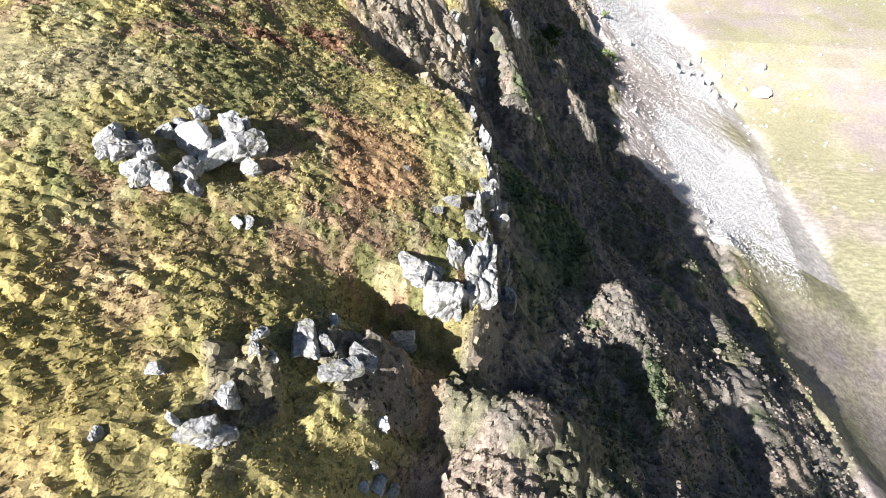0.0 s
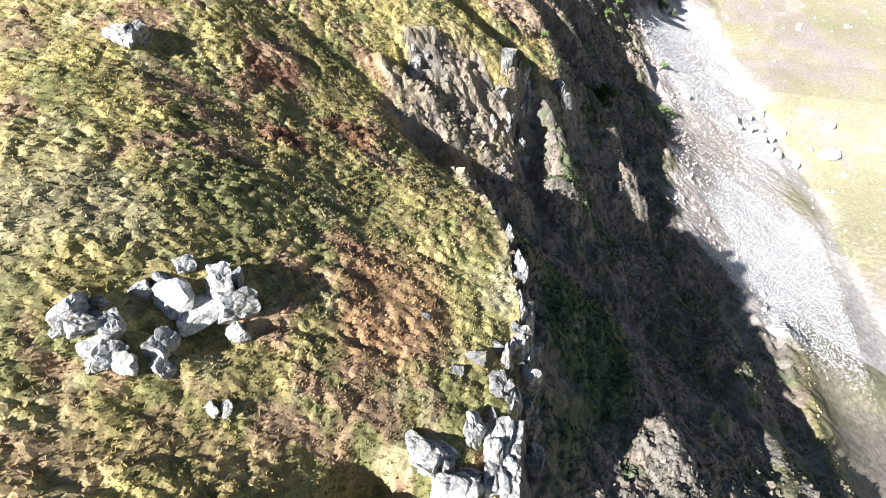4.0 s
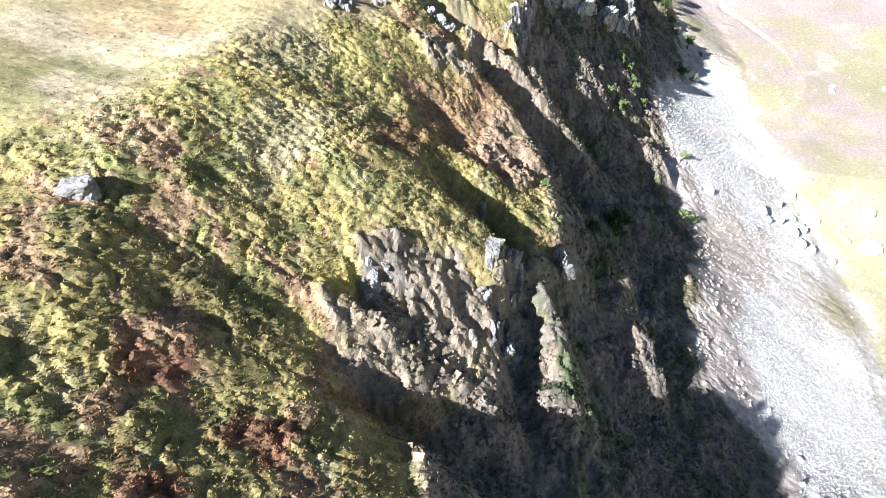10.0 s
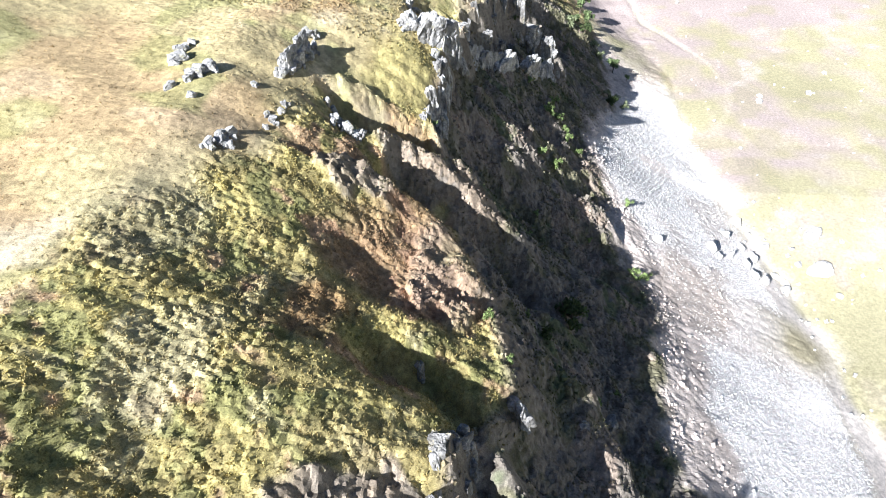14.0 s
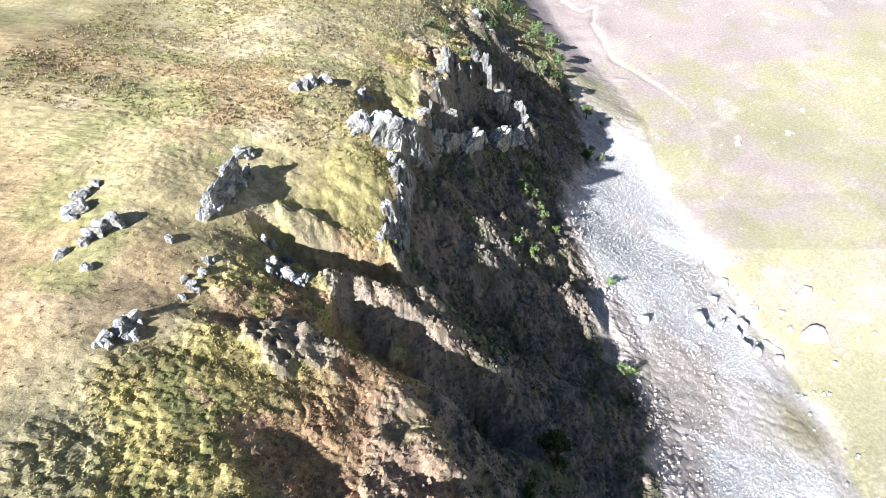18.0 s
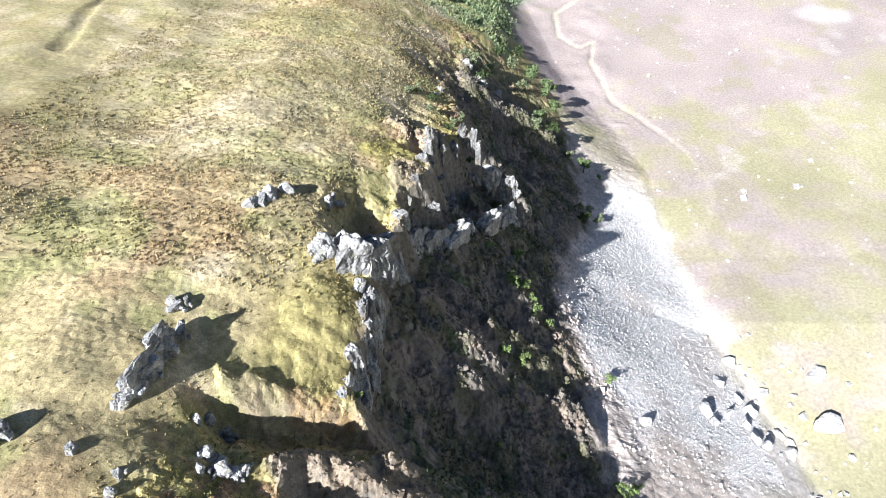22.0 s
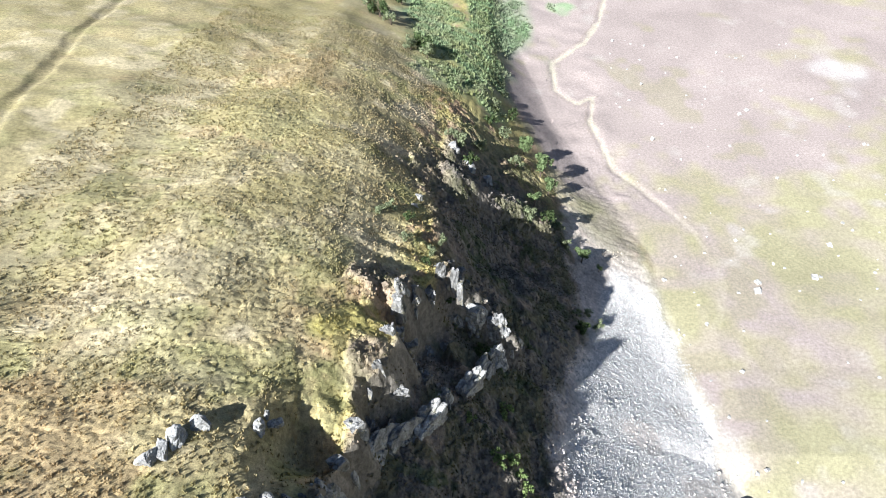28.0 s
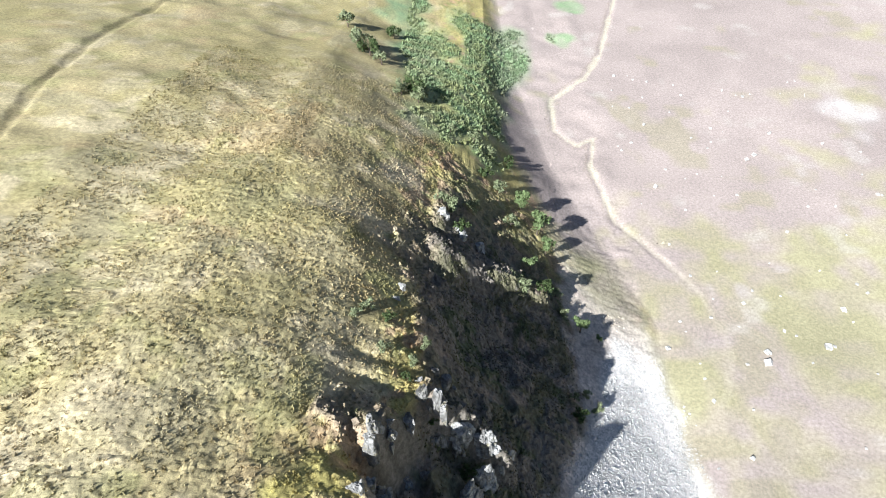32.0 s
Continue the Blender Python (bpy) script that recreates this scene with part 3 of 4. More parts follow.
        c = blend(c, np.array(col) * 1.45, patch(x, y, cx, cy, rx, ry, int(cx * 7 + cy), 0.7) * k)
    # broken slope
    k = crag(x, y)
    s = np.zeros(x.shape + (3,)) + (0.125, 0.115, 0.095)
    s = blend(s, (0.185, 0.155, 0.12), ease((n(4, 71) + n(1.1, 72) * 0.7) * 1.6))
    s = blend(s, (0.10, 0.10, 0.055), ease((n(5, 73) + n(1.3, 74) * 0.7 - 0.15) * 2.4) * 0.8)
    s = blend(s, (0.065, 0.085, 0.04), ease((n(4.2, 75) + n(0.9, 76) * 0.6 - 0.55) * 3) * 0.8 * ease((x - knot(RIM_X, y) - 2) / 2))
    s = blend(s, (0.075, 0.10, 0.04), patch(x, y, 5, 36, 5, 11, 77) * 0.9)
    s = s * 1.3
    foot = np.interp(y, FOOT_Y, FOOT_X)
    # sunlit look of the ribs put into the colour: paler tan by the rim
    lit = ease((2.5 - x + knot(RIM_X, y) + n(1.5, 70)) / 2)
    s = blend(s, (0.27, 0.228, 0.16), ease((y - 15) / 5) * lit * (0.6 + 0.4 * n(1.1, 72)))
    s = blend(s, (0.25, 0.205, 0.145), patch(x, y, -6.5, 87.5, 7, 2.6, 68) * (0.75 + 0.25 * n(0.9, 71)))
    gravel = np.array((0.50, 0.45, 0.40)) * (1 + 0.22 * n(5, 79) + 0.15 * n(1.4, 80))[..., None]
    s = s + (gravel - s) * (ease((x - foot + 1.5 + n(2.2, 79) * 1.5) / 2.5) * ease((y - 58) / 6))[..., None]
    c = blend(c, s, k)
    c = blend(c, (0.68, 0.665, 0.64), scree_mask(x, y))
    c = blend(c, (0.40, 0.35, 0.295), patch(x, y, 28, 101, 6, 8, 78) * 0.7 * ease((x - 18) / 3))
    apron = ease((x - foot - 2 + n(3, 97) * 2) / 4) * ease((y - 58) / 6) * ease((175 - y) / 10) * (1 - scree_mask(x, y))
    c = blend(c, np.array((0.56, 0.53, 0.48)) * (1 + 0.12 * n(6, 79) + 0.1 * n(1.6, 80))[..., None], apron * ease((x - 30 + n(5, 94) * 3) / 6))
    # valley floor
    toe = np.where((y < 66) | (y > 142), pale_from(y) - 1, np.maximum(pale_from(y) + 1, knot(TOE_X, y) + 1))
    v = ease((x - toe + 4 + n(4, 81) * 2) / 6) * ease((y - 15) / 10 + 1)
    vc = np.zeros(x.shape + (3,)) + (0.315, 0.272, 0.25)
    green = n(26, 82) * 0.7 + n(9, 83) * 0.5 + n(3, 84) * 0.35 + np.interp(y, [60, 150, 190, 215, 260], [0.35, 0.35, 0.1, -0.5, -0.9]) + np.clip((x - 60) / 80, 0, 0.5)
    vc = blend(vc, (0.325, 0.295, 0.215), ease((green + 0.2) * 1.6))
    vc = blend(vc, (0.31, 0.30, 0.17), ease((green - 0.25) * 2) * 0.9)
    vc = vc * (1 + 0.10 * n(17, 80) + 0.07 * n(5.5, 86))[..., None]
    vc = blend(vc, (0.27, 0.255, 0.15), ease((n(11, 87) + n(3.5, 88) * 0.6 - 0.45) * 2) * 0.5)
    vc = blend(vc, (0.40, 0.375, 0.34), ease((n(8, 85) + n(3, 86) * 0.8 - 0.7) * 1.6) * 0.5)
    c = blend(c, vc, np.maximum(v, ease((y - 165) / 20) * ease((x - np.interp(y, [165, 190, 220], [27, 20, 9])) / 6)))
    c = blend(c, (0.47, 0.45, 0.43), patch(x, y, 102, 246, 9, 12, 87, 1.0) * (0.8 + 0.4 * n(3, 87)))
    c = blend(c, (0.36, 0.33, 0.21), patch(x, y, 44, 98.5, 8, 6.5, 24, 0.8))
    d, side, along = near_line(x, y, STREAM)
    c = blend(c, (0.43, 0.395, 0.31), ease(1.4 - (d + n(4, 89) * 0.5) / 0.6 + n(1.8, 88) * 0.5) * (0.25 + 0.7 * ease((y - 175) / 40)))
    c = blend(c, (0.22, 0.18, 0.13), ease(1 - np.abs(d - 1.3) / 0.4) * (side > 0) * 0.35 * ease((y - 195) / 20))
    # bracken at the hill's north foot
    g = np.maximum.reduce([patch(x, y, 3, 226, 11, 24, 91), patch(x, y, -3, 208, 6, 10, 88) * 0.7, patch(x, y, 12, 262, 13, 26, 92), patch(x, y, -6, 250, 10, 26, 90), patch(x, y, -14, 290, 10, 30, 89), patch(x, y, 33, 279, 5, 5, 93), patch(x, y, 8, 205, 5, 8, 94) * 0.8, patch(x, y, 37, 300, 6, 6, 95)])
    c = blend(c, (0.22, 0.33, 0.17), g * (0.75 + 0.25 * n(2, 96)))
    d, side, along = near_line(x, y, DITCH)
    c = blend(c, (0.10, 0.085, 0.045), ease(1.1 - d / 0.8 + n(2, 98) * 0.7) * 0.4)
    c = c + (c.mean(-1, keepdims=True) - c) * 0.09
    return c * np.array((1.05, 1.0, 0.98)) * (1.04 + (0.14 * n(0.9, 99) + 0.14 * n(0.45, 100)) * ease((40 - np.abs(x)) / 10) * ease((200 - y) / 10))[..., None]


def set_tint(me, rgb, strength=1.0):
    at = me.color_attributes.new("tint", "FLOAT_COLOR", "POINT")
    at.data.foreach_set("color", np.concatenate([np.clip(rgb, 0, 1), np.full((len(rgb), 1), 1.0) * np.reshape(strength, (-1, 1))], 1).astype(np.float32).ravel())


# ---- the ground ----
def steps(*runs):
    return np.concatenate([np.arange(p, q, s) for p, q, s in runs])


def widen(core, far0, far1, growth):
    return axis_steps(core[-1], core[-1], core[-1] - core[-2], core[-1], far1, growth)[1:], axis_steps(core[0], core[0], core[1] - core[0], far0, core[0], growth)[:-1]


core = steps((-66, -30, 0.45), (-30, 14, 0.15), (14, 24, 0.3), (24, 60, 0.5), (60, 112, 1.2))
gx = np.concatenate([widen(core, -3000, 3000, 1.08)[1], core, widen(core, -3000, 3000, 1.08)[0]])
core = steps((0, 125, 0.165), (125, 195, 0.24), (195, 300, 0.8))
gy = np.concatenate([widen(core, -3000, 3000, 1.08)[1], core, widen(core, -3000, 3000, 1.08)[0]])
GX, GY = np.meshgrid(gx, gy)
shake = np.random.default_rng(3)
GX = GX + shake.uniform(-0.34, 0.34, GX.shape) * np.gradient(gx)[None, :]
GY = GY + shake.uniform(-0.34, 0.34, GY.shape) * np.gradient(gy)[:, None]
GZ = land(GX, GY)
nx, ny = len(gx), len(gy)
idx = np.arange(nx * ny).reshape(ny, nx)
quads = np.stack([idx[:-1, :-1], idx[:-1, 1:], idx[1:, 1:], idx[1:, :-1]], -1).reshape(-1, 4)
ground = new("ground", mesh_from("ground", np.stack([GX, GY, GZ], -1).reshape(-1, 3), quads, GROUND, ((GX > 24) | (GX < -34) | (GY > 197))[:-1, :-1].ravel()))
rgb = tint(GX, GY)
# dark litter and stems under the heather
rgb = rgb * (1 - 0.25 * (ease((GY - 13) / 6) * heath(GX, GY) * (1 - crag(GX, GY)) * ease((105 - GY) / 12) * ease(0.62 - 1.6 * grain(GX, GY, 0.42, 34))))[..., None]
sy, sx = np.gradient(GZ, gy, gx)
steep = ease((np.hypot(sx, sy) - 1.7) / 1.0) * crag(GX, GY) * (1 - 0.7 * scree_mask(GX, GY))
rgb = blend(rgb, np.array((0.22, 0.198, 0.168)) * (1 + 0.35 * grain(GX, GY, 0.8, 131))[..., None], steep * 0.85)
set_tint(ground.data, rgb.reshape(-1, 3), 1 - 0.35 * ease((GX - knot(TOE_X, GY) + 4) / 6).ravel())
tagged(ground, "moorland hill of heather and straw grass above a broken rocky slope and pale valley", "ground", kind="structure")


def height(x, y):
    return land(np.atleast_1d(np.asarray(x, float)), np.atleast_1d(np.asarray(y, float)))


# ---- low plants ----
rng = np.random.default_rng(7)


def tufts(name, label, category, px, py, size, rgb, blades, spread, sink=0.06):
    """Many tufts in one mesh: each a fan of narrow blades that lean out from its foot."""
    n = len(px)
    pz = land(px, py) - sink
    a = rng.uniform(0, 2 * math.pi, (n, blades))
    lean = rng.uniform(0.15, 1.0, (n, blades)) * spread
    s = size[:, None] * rng.uniform(0.6, 1.2, (n, blades))
    w = s * 0.34
    foot = np.stack([px[:, None] + np.cos(a) * s * lean * 0.35, py[:, None] + np.sin(a) * s * lean * 0.35, pz[:, None] + 0 * a], -1)
    tip = np.stack([px[:, None] + np.cos(a) * s * lean, py[:, None] + np.sin(a) * s * lean, pz[:, None] + s * (1.05 - 0.55 * lean)], -1)
    b = a + rng.uniform(-0.7, 0.7, (n, blades)) + math.pi / 2
    out = np.stack([np.cos(b) * w, np.sin(b) * w, w * 0.15], -1)
    v = np.stack([foot - out, foot + out, tip], 2).reshape(-1, 3)
    f = np.arange(len(v)).reshape(-1, 3)
    ob = new(name, mesh_from(name, v, f, PLANT))
    shade = rng.uniform(0.75, 1.25, (n, 1))[..., None] * rng.uniform(0.8, 1.2, (n, blades))[..., None] * rgb[:, None, :]
    set_tint(ob.data, np.repeat(shade.reshape(-1, 3), 3, 0))
    return tagged(ob, label, category, kind="stuff")


def scatter(n, x0, x1, y0, y1, keep):
    x, y = rng.uniform(x0, x1, n), rng.uniform(y0, y1, n)
    m = rng.uniform(0, 1, n) < keep(x, y)
    return x[m], y[m]


turf = lambda x, y: (1 - crag(x, y))
x, y = scatter(190000, -29, 3, -1, 102, lambda x, y: turf(x, y) * heath(x, y) * (0.7 + 0.5 * grain(x, y, 1.3, 111)) * (1 - 0.75 * patch(x, y, -12, 97, 4.6, 6, 7)))
tufts("heather", "brown-green heather and bilberry cover on the hill's flank", "heather", x, y, rng.uniform(0.08, 0.2, len(x)), tint(x, y) * 1.04, 5, 1.05)
x, y = scatter(26000, -40, 3, -1, 140, lambda x, y: turf(x, y) * (1 - 0.8 * heath(x, y)))
tufts("grass_tufts", "dry straw-coloured grass tufts on the hill's back", "grass", x, y, rng.uniform(0.08, 0.2, len(x)), tint(x, y) * 1.05, 6, 1.0)
x, y = scatter(80000, -44, 2, 98, 215, lambda x, y: turf(x, y) * (0.5 + 0.5 * grain(x, y, 3, 112)))
tufts("moor_grass", "coarse olive moor grass on the northern hillside", "grass", x, y, rng.uniform(0.12, 0.34, len(x)), tint(x, y) * 0.95, 5, 1.0)
x, y = scatter(120000, -12, 36, -2, 190, lambda x, y: crag(x, y) * (1 - scree_mask(x, y)) * ease((grain(x, y, 3, 113) + 0.35) * 3) * np.maximum(ease((x - knot(RIM_X, y) - 1) / 2), 0.7) * (1 - 0.95 * ease((x - np.interp(y, FOOT_Y, FOOT_X) + 2) / 3) * ease((y - 56) / 6)))
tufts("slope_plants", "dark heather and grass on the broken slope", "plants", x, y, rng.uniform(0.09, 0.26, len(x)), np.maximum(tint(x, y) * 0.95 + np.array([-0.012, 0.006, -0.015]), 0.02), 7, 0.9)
x, y = scatter(16000, -12, 30, 190, 295, lambda x, y: ease((tint(x, y)[..., 1] - tint(x, y)[..., 0]) * 20))
tufts("bracken", "green bracken at the foot of the hill", "bracken", x, y, rng.uniform(0.4, 0.9, len(x)), tint(x, y), 6, 1.0)


# ---- rocks ----
def part(name, me, mat, parent, m, label=""):
    ob = new(name, me)
    ob.parent = parent
    ob.matrix_basis = m
    return tagged(ob, label)


def rock_mesh(seed, cuts, box, detail=4, step=0.10, upright=1.0):
    """A lump cut by planes, parted along joints and weathered, as bedrock breaks."""
    r = random.Random(seed)
    bm = bmesh.new()
    bmesh.ops.create_icosphere(bm, subdivisions=detail, radius=1.0)
    planes = []
    for i in range(cuts):
        n = Vector((r.gauss(0, 1), r.gauss(0, 1), r.gauss(0, 0.7))).normalized()
        planes.append((n, r.uniform(0.45, 0.85)))
    off = Vector((seed * 3.1, seed * 1.7, seed * 0.37))
    lean = Matrix.Rotation(r.uniform(-0.35, 0.35), 3, "X") @ Matrix.Rotation(r.uniform(-0.35, 0.35), 3, "Y")
    squash = Vector((1, 1, 1 / upright))
    for v in bm.verts:
        p = v.co.copy()
        way = p.normalized()
        m = max(abs(p.x), abs(p.y), abs(p.z))
        p = p.lerp(p / m, box)
        for n, d in planes:
            k = p.dot(n) - d
            if k > 0:
                p -= n * (k * 0.93)
        q = lean @ p
        q = Vector((q.x * squash.x, q.y * squash.y, q.z * squash.z))
        move = 0.0
        for size, deep in ((1.5, 1.0), (3.3, 0.35), (6.5, 0.12)):
            d, cells = noise.voronoi(q * size + off)
            gap = max(0.0, 1 - (d[1] - d[0]) / 0.22)
            move += deep * step * (noise.noise(cells[0] * 7.3) * 1.5 - gap * 0.55)
        p += way * move
        v.co = (p + noise.noise_vector(p * 2.3 + off) * 0.06 + noise.noise_vector(p * 7.0 + off) * 0.014) * 1.25
    me = bpy.data.meshes.new("rock")
    bm.to_mesh(me)
    bm.free()
    return me


def with_material(me, mat):
    me.materials.append(mat)
    return me


BOULDERS = [with_material(rock_mesh(i, 7, 0.55, 4, 0.12), ROCK) for i in range(9)]
BLOCKS = [with_material(rock_mesh(40 + i, 7, 0.8, 4, 0.14, 2.2), CLIFF) for i in range(8)]
CRAGS = [with_material(rock_mesh(60 + i, 7, 0.7, 5, 0.17, 1.8), ROCK) for i in range(5)]
PALE = [with_material(rock_mesh(80 + i, 9, 0.5, 3), SCREE) for i in range(6)]
rr = random.Random(11)


def place_rock(x, y, wide, high, up=0.25, tilt=18, lift=0.0):
    z = float(height(x, y)[0]) + high * up + lift
    return Matrix.LocRotScale((x, y, z), Euler([radians(rr.uniform(-tilt, tilt)), radians(rr.uniform(-tilt, tilt)), rr.uniform(0, 6.28)]),
                              (wide * rr.uniform(1.05, 1.35), wide * rr.uniform(0.85, 1.15), high * rr.uniform(1.0, 1.25)))


def boulders(rows, label, group, shapes=BOULDERS, up=0.3):
    for i, (x, y, wide, high) in enumerate(rows):
        ob = new("boulder", shapes[rr.randrange(len(shapes))])
        ob.matrix_basis = place_rock(x, y, wide, (wide + high) * 0.5, up)
        tagged(ob, label, "boulder", group)


def outcrop(rows, label, shapes=BOULDERS, small=2, up=0.3, tilt=18, size=0.8):
    x0, y0 = rows[0][:2]
    base = new("rock_outcrop")
    base.location = (x0, y0, float(height(x0, y0)[0]))
    tagged(base, label, "rock outcrop")
    back = Matrix.Translation(-base.location)
    for x, y, wide, high in rows:
        wide, high = wide * size, high * size * 0.9
        part("rock", shapes[rr.randrange(len(shapes))], None, base, back @ place_rock(x, y, wide, high, up, tilt))
        for k in range(small):
            s = rr.uniform(0.3, 0.65)
            part("rock", shapes[rr.randrange(len(shapes))], None, base,
                 back @ place_rock(x + rr.uniform(-1.2, 1.2) * wide, y + rr.uniform(-1.2, 1.2) * wide, wide * s, high * s * 1.1, up, tilt * 1.5))


def crags(rows, label):
    """Large masses of jointed bedrock: x, y, z of the middle, half sizes, turn."""
    for x, y, z, a, b, h, turn in rows:
        base = new("crag", CRAGS[rr.randrange(len(CRAGS))])
        base.matrix_basis = Matrix.LocRotScale((x, y, z), Euler((radians(rr.uniform(-6, 6)), radians(rr.uniform(-6, 6)), radians(turn))), (a, b, h))
        tagged(base, label, "crag")


def cliff_blocks(y0, y1, count, wide, high, label, shift=0.0, spread=1.0):
    """Upright jointed blocks in the face below the rim."""
    base = new("rock_outcrop")
    ym = (y0 + y1) / 2
    xm = float(knot(RIM_X, ym))
    base.location = (xm, ym, float(height(xm, ym)[0]))
    tagged(base, label, "rock outcrop")
    back = Matrix.Translation(-base.location)
    for i in range(count):
        y = rr.uniform(y0, y1)
        x = float(knot(RIM_X, y)) + shift + rr.uniform(-0.2, 1.0) * spread * float(knot(FACE_W, y))
        s = rr.uniform(0.55, 1.25)
        part("rock", BLOCKS[rr.randrange(len(BLOCKS))], None, base, back @ place_rock(x, y, wide * s, high * s * rr.uniform(0.6, 1.3), -0.75, 10))


boulders([(-15.6, 19.5, 0.5, 0.42), (-15.1, 19.3, 0.48, 0.5), (-14.4, 18.8, 0.5, 0.42), (-14.3, 19.5, 0.42, 0.5), (-13.8, 18.6, 0.42, 0.36), (-14.4, 18.1, 0.3, 0.26), (-15.4, 20.2, 0.3, 0.3), (-15.8, 18.8, 0.26, 0.22), (-14.7, 21.7, 0.32, 0.3), (-14.2, 22.3, 0.26, 0.24), (-13.0, 19.7, 0.5, 0.4), (-12.7, 19.0, 0.3, 0.26), (-12.2, 22.8, 0.5, 0.56), (-11.4, 22.4, 0.56, 0.7), (-12.5, 23.5, 0.36, 0.36), (-11.9, 23.6, 0.32, 0.4), (-13.7, 23.2, 0.3, 0.3), (-11.1, 21.6, 0.34, 0.4), (-14.8, 18.4, 0.22, 0.2), (-13.4, 20.2, 0.24, 0.22), (-10.8, 18.4, 0.24, 0.1), (-10.4, 18.6, 0.2, 0.1)],
         "pale grey angular boulder in a tumbled heap on heather", "boulders heaped on the hilltop", up=0.45)
boulders([(-13.7, 21.8, 0.6, 0.62), (-12.7, 21.6, 0.66, 0.6)],
         "large flat white slab leaning in a tumbled heap", "boulders heaped on the hilltop", PALE, up=0.5)
crags([(-2.7, 20.5, 34.0, 1.2, 1.2, 1.6, 20), (-1.5, 19.9, 33.2, 1.2, 1.1, 1.9, 50), (-0.4, 21.4, 32.4, 1.0, 1.5, 2.1, 5), (-1.4, 22.4, 33.6, 0.9, 0.8, 1.3, 70), (-0.2, 23.2, 32.2, 0.6, 0.8, 1.8, 0)],
      "tall pale rock buttress at the corner of the headland")
crags([(0.1, 25.2, 31.8, 0.6, 1.3, 1.9, 8), (0.3, 27.6, 31.6, 0.6, 1.3, 2.0, -4), (0.3, 30.2, 31.9, 0.5, 1.3, 1.9, 0), (-0.4, 33.2, 32.1, 0.45, 1.3, 1.8, 14)],
      "pale jointed cliff under the headland's grassy edge")
crags([(-8.4, 94.0, 26.4, 0.9, 1.5, 2.3, 4), (-8.1, 96.2, 26.6, 0.9, 1.7, 2.5, -6), (-7.9, 98.4, 26.9, 0.95, 1.7, 2.5, 8), (-7.6, 100.6, 27.0, 0.9, 1.7, 2.4, -4), (-7.4, 102.6, 27.0, 0.9, 1.5, 2.5, 10)],
      "steep pale rock wall under the golden lawn")
crags([(-9.6, 104.4, 31.6, 1.7, 1.5, 2.1, 30), (-8.3, 105.4, 29.6, 1.5, 1.7, 2.6, 55), (-10.9, 103.7, 33.0, 0.9, 0.8, 1.1, 10), (-7.2, 107.2, 27.6, 1.2, 1.5, 2.4, 70)],
      "massive white-topped crag beside the lawn cliff")
crags([(-6.0, 112.4, 22.5, 1.0, 1.6, 2.4, -25), (-4.6, 114.6, 21.7, 1.1, 1.8, 2.7, -35), (-2.9, 116.6, 19.9, 1.1, 1.8, 2.7, -45), (-1.0, 118.6, 18.1, 1.0, 1.8, 2.4, -35), (0.8, 121.6, 16.3, 0.9, 1.7, 2.1, -30), (2.8, 125.2, 14.1, 0.9, 1.6, 2.2, -35), (4.8, 128.8, 11.5, 0.9, 1.6, 2.2, -40), (6.6, 131.6, 9.9, 0.9, 1.6, 2.2, -35), (8.6, 134.6, 7.3, 0.9, 1.5, 2.1, -35)],
      "shaded blue-grey cliff of upright joints")
crags([(-19.2, 89.8, 37.2, 0.5, 1.5, 0.95, -14), (-18.8, 92.0, 37.0, 0.5, 1.4, 0.95, -8)],
      "grey wall-like crag standing in the grass")
crags([(-4.3, 59.0, 29.6, 0.5, 0.8, 1.2, 10), (1.0, 64.6, 24.0, 0.5, 0.8, 1.4, 0), (-11.0, 52.2, 32.8, 0.6, 0.5, 0.6, 30)],
      "white-faced crag on a broken rib")
outcrop([(-0.5, 33.3, 0.31, 0.97), (-0.5, 32.9, 0.4, 0.89), (-0.5, 26.4, 0.41, 0.98), (-0.6, 24.8, 0.48, 0.96), (-0.4, 24.6, 0.41, 0.65), (-1.9, 25.5, 0.41, 0.32), (-2.6, 24.6, 0.31, 0.31), (-1.1, 26.9, 0.33, 0.33), (-4.5, 26.6, 0.19, 0.19)],
        "pale jointed rocks along the headland's grassy edge", BLOCKS, small=2)
cliff_blocks(24, 38, 34, 0.5, 1.2, "shaded jointed rock face under the headland")
boulders([(-8.4, 13.3, 0.26, 0.47), (-7.7, 12.5, 0.3, 0.3), (-8.2, 12.3, 0.28, 0.28), (-8.7, 10.5, 0.44, 0.33), (-6.9, 14, 0.73, 0.44), (-6.1, 14.1, 0.29, 0.37), (-6.3, 15.8, 0.26, 0.2), (-5.4, 13.4, 0.62, 0.37), (-3.7, 17.8, 0.52, 0.58), (-4.6, 14.5, 0.51, 0.51), (-9.9, 9, 0.21, 0.43), (-9.1, 8.8, 0.53, 0.38), (-8.6, 9, 0.43, 0.36), (-11.7, 7.9, 0.21, 0.17), (-4, 9.7, 0.24, 0.24), (-3.5, 10.1, 0.37, 0.22), (-3, 10.2, 0.25, 0.23), (-3.8, 10.7, 0.2, 0.2), (-3.7, 12.4, 0.31, 0.24), (-11, 10.6, 0.22, 0.15)],
         "grey weathered rock showing through the turf", "rocks along the southern gully")
boulders([(-23.4, 36.5, 0.65, 0.42), (-23.2, 37.5, 0.5, 0.66), (-23.1, 36.8, 0.49, 0.49), (-24.1, 47.6, 0.59, 0.32), (-23.9, 48, 0.32, 0.28), (-24, 47.4, 0.67, 0.37), (-23.7, 47.7, 0.34, 0.27)],
         "pale grey rock standing in heather", "rocks on the hilltop")
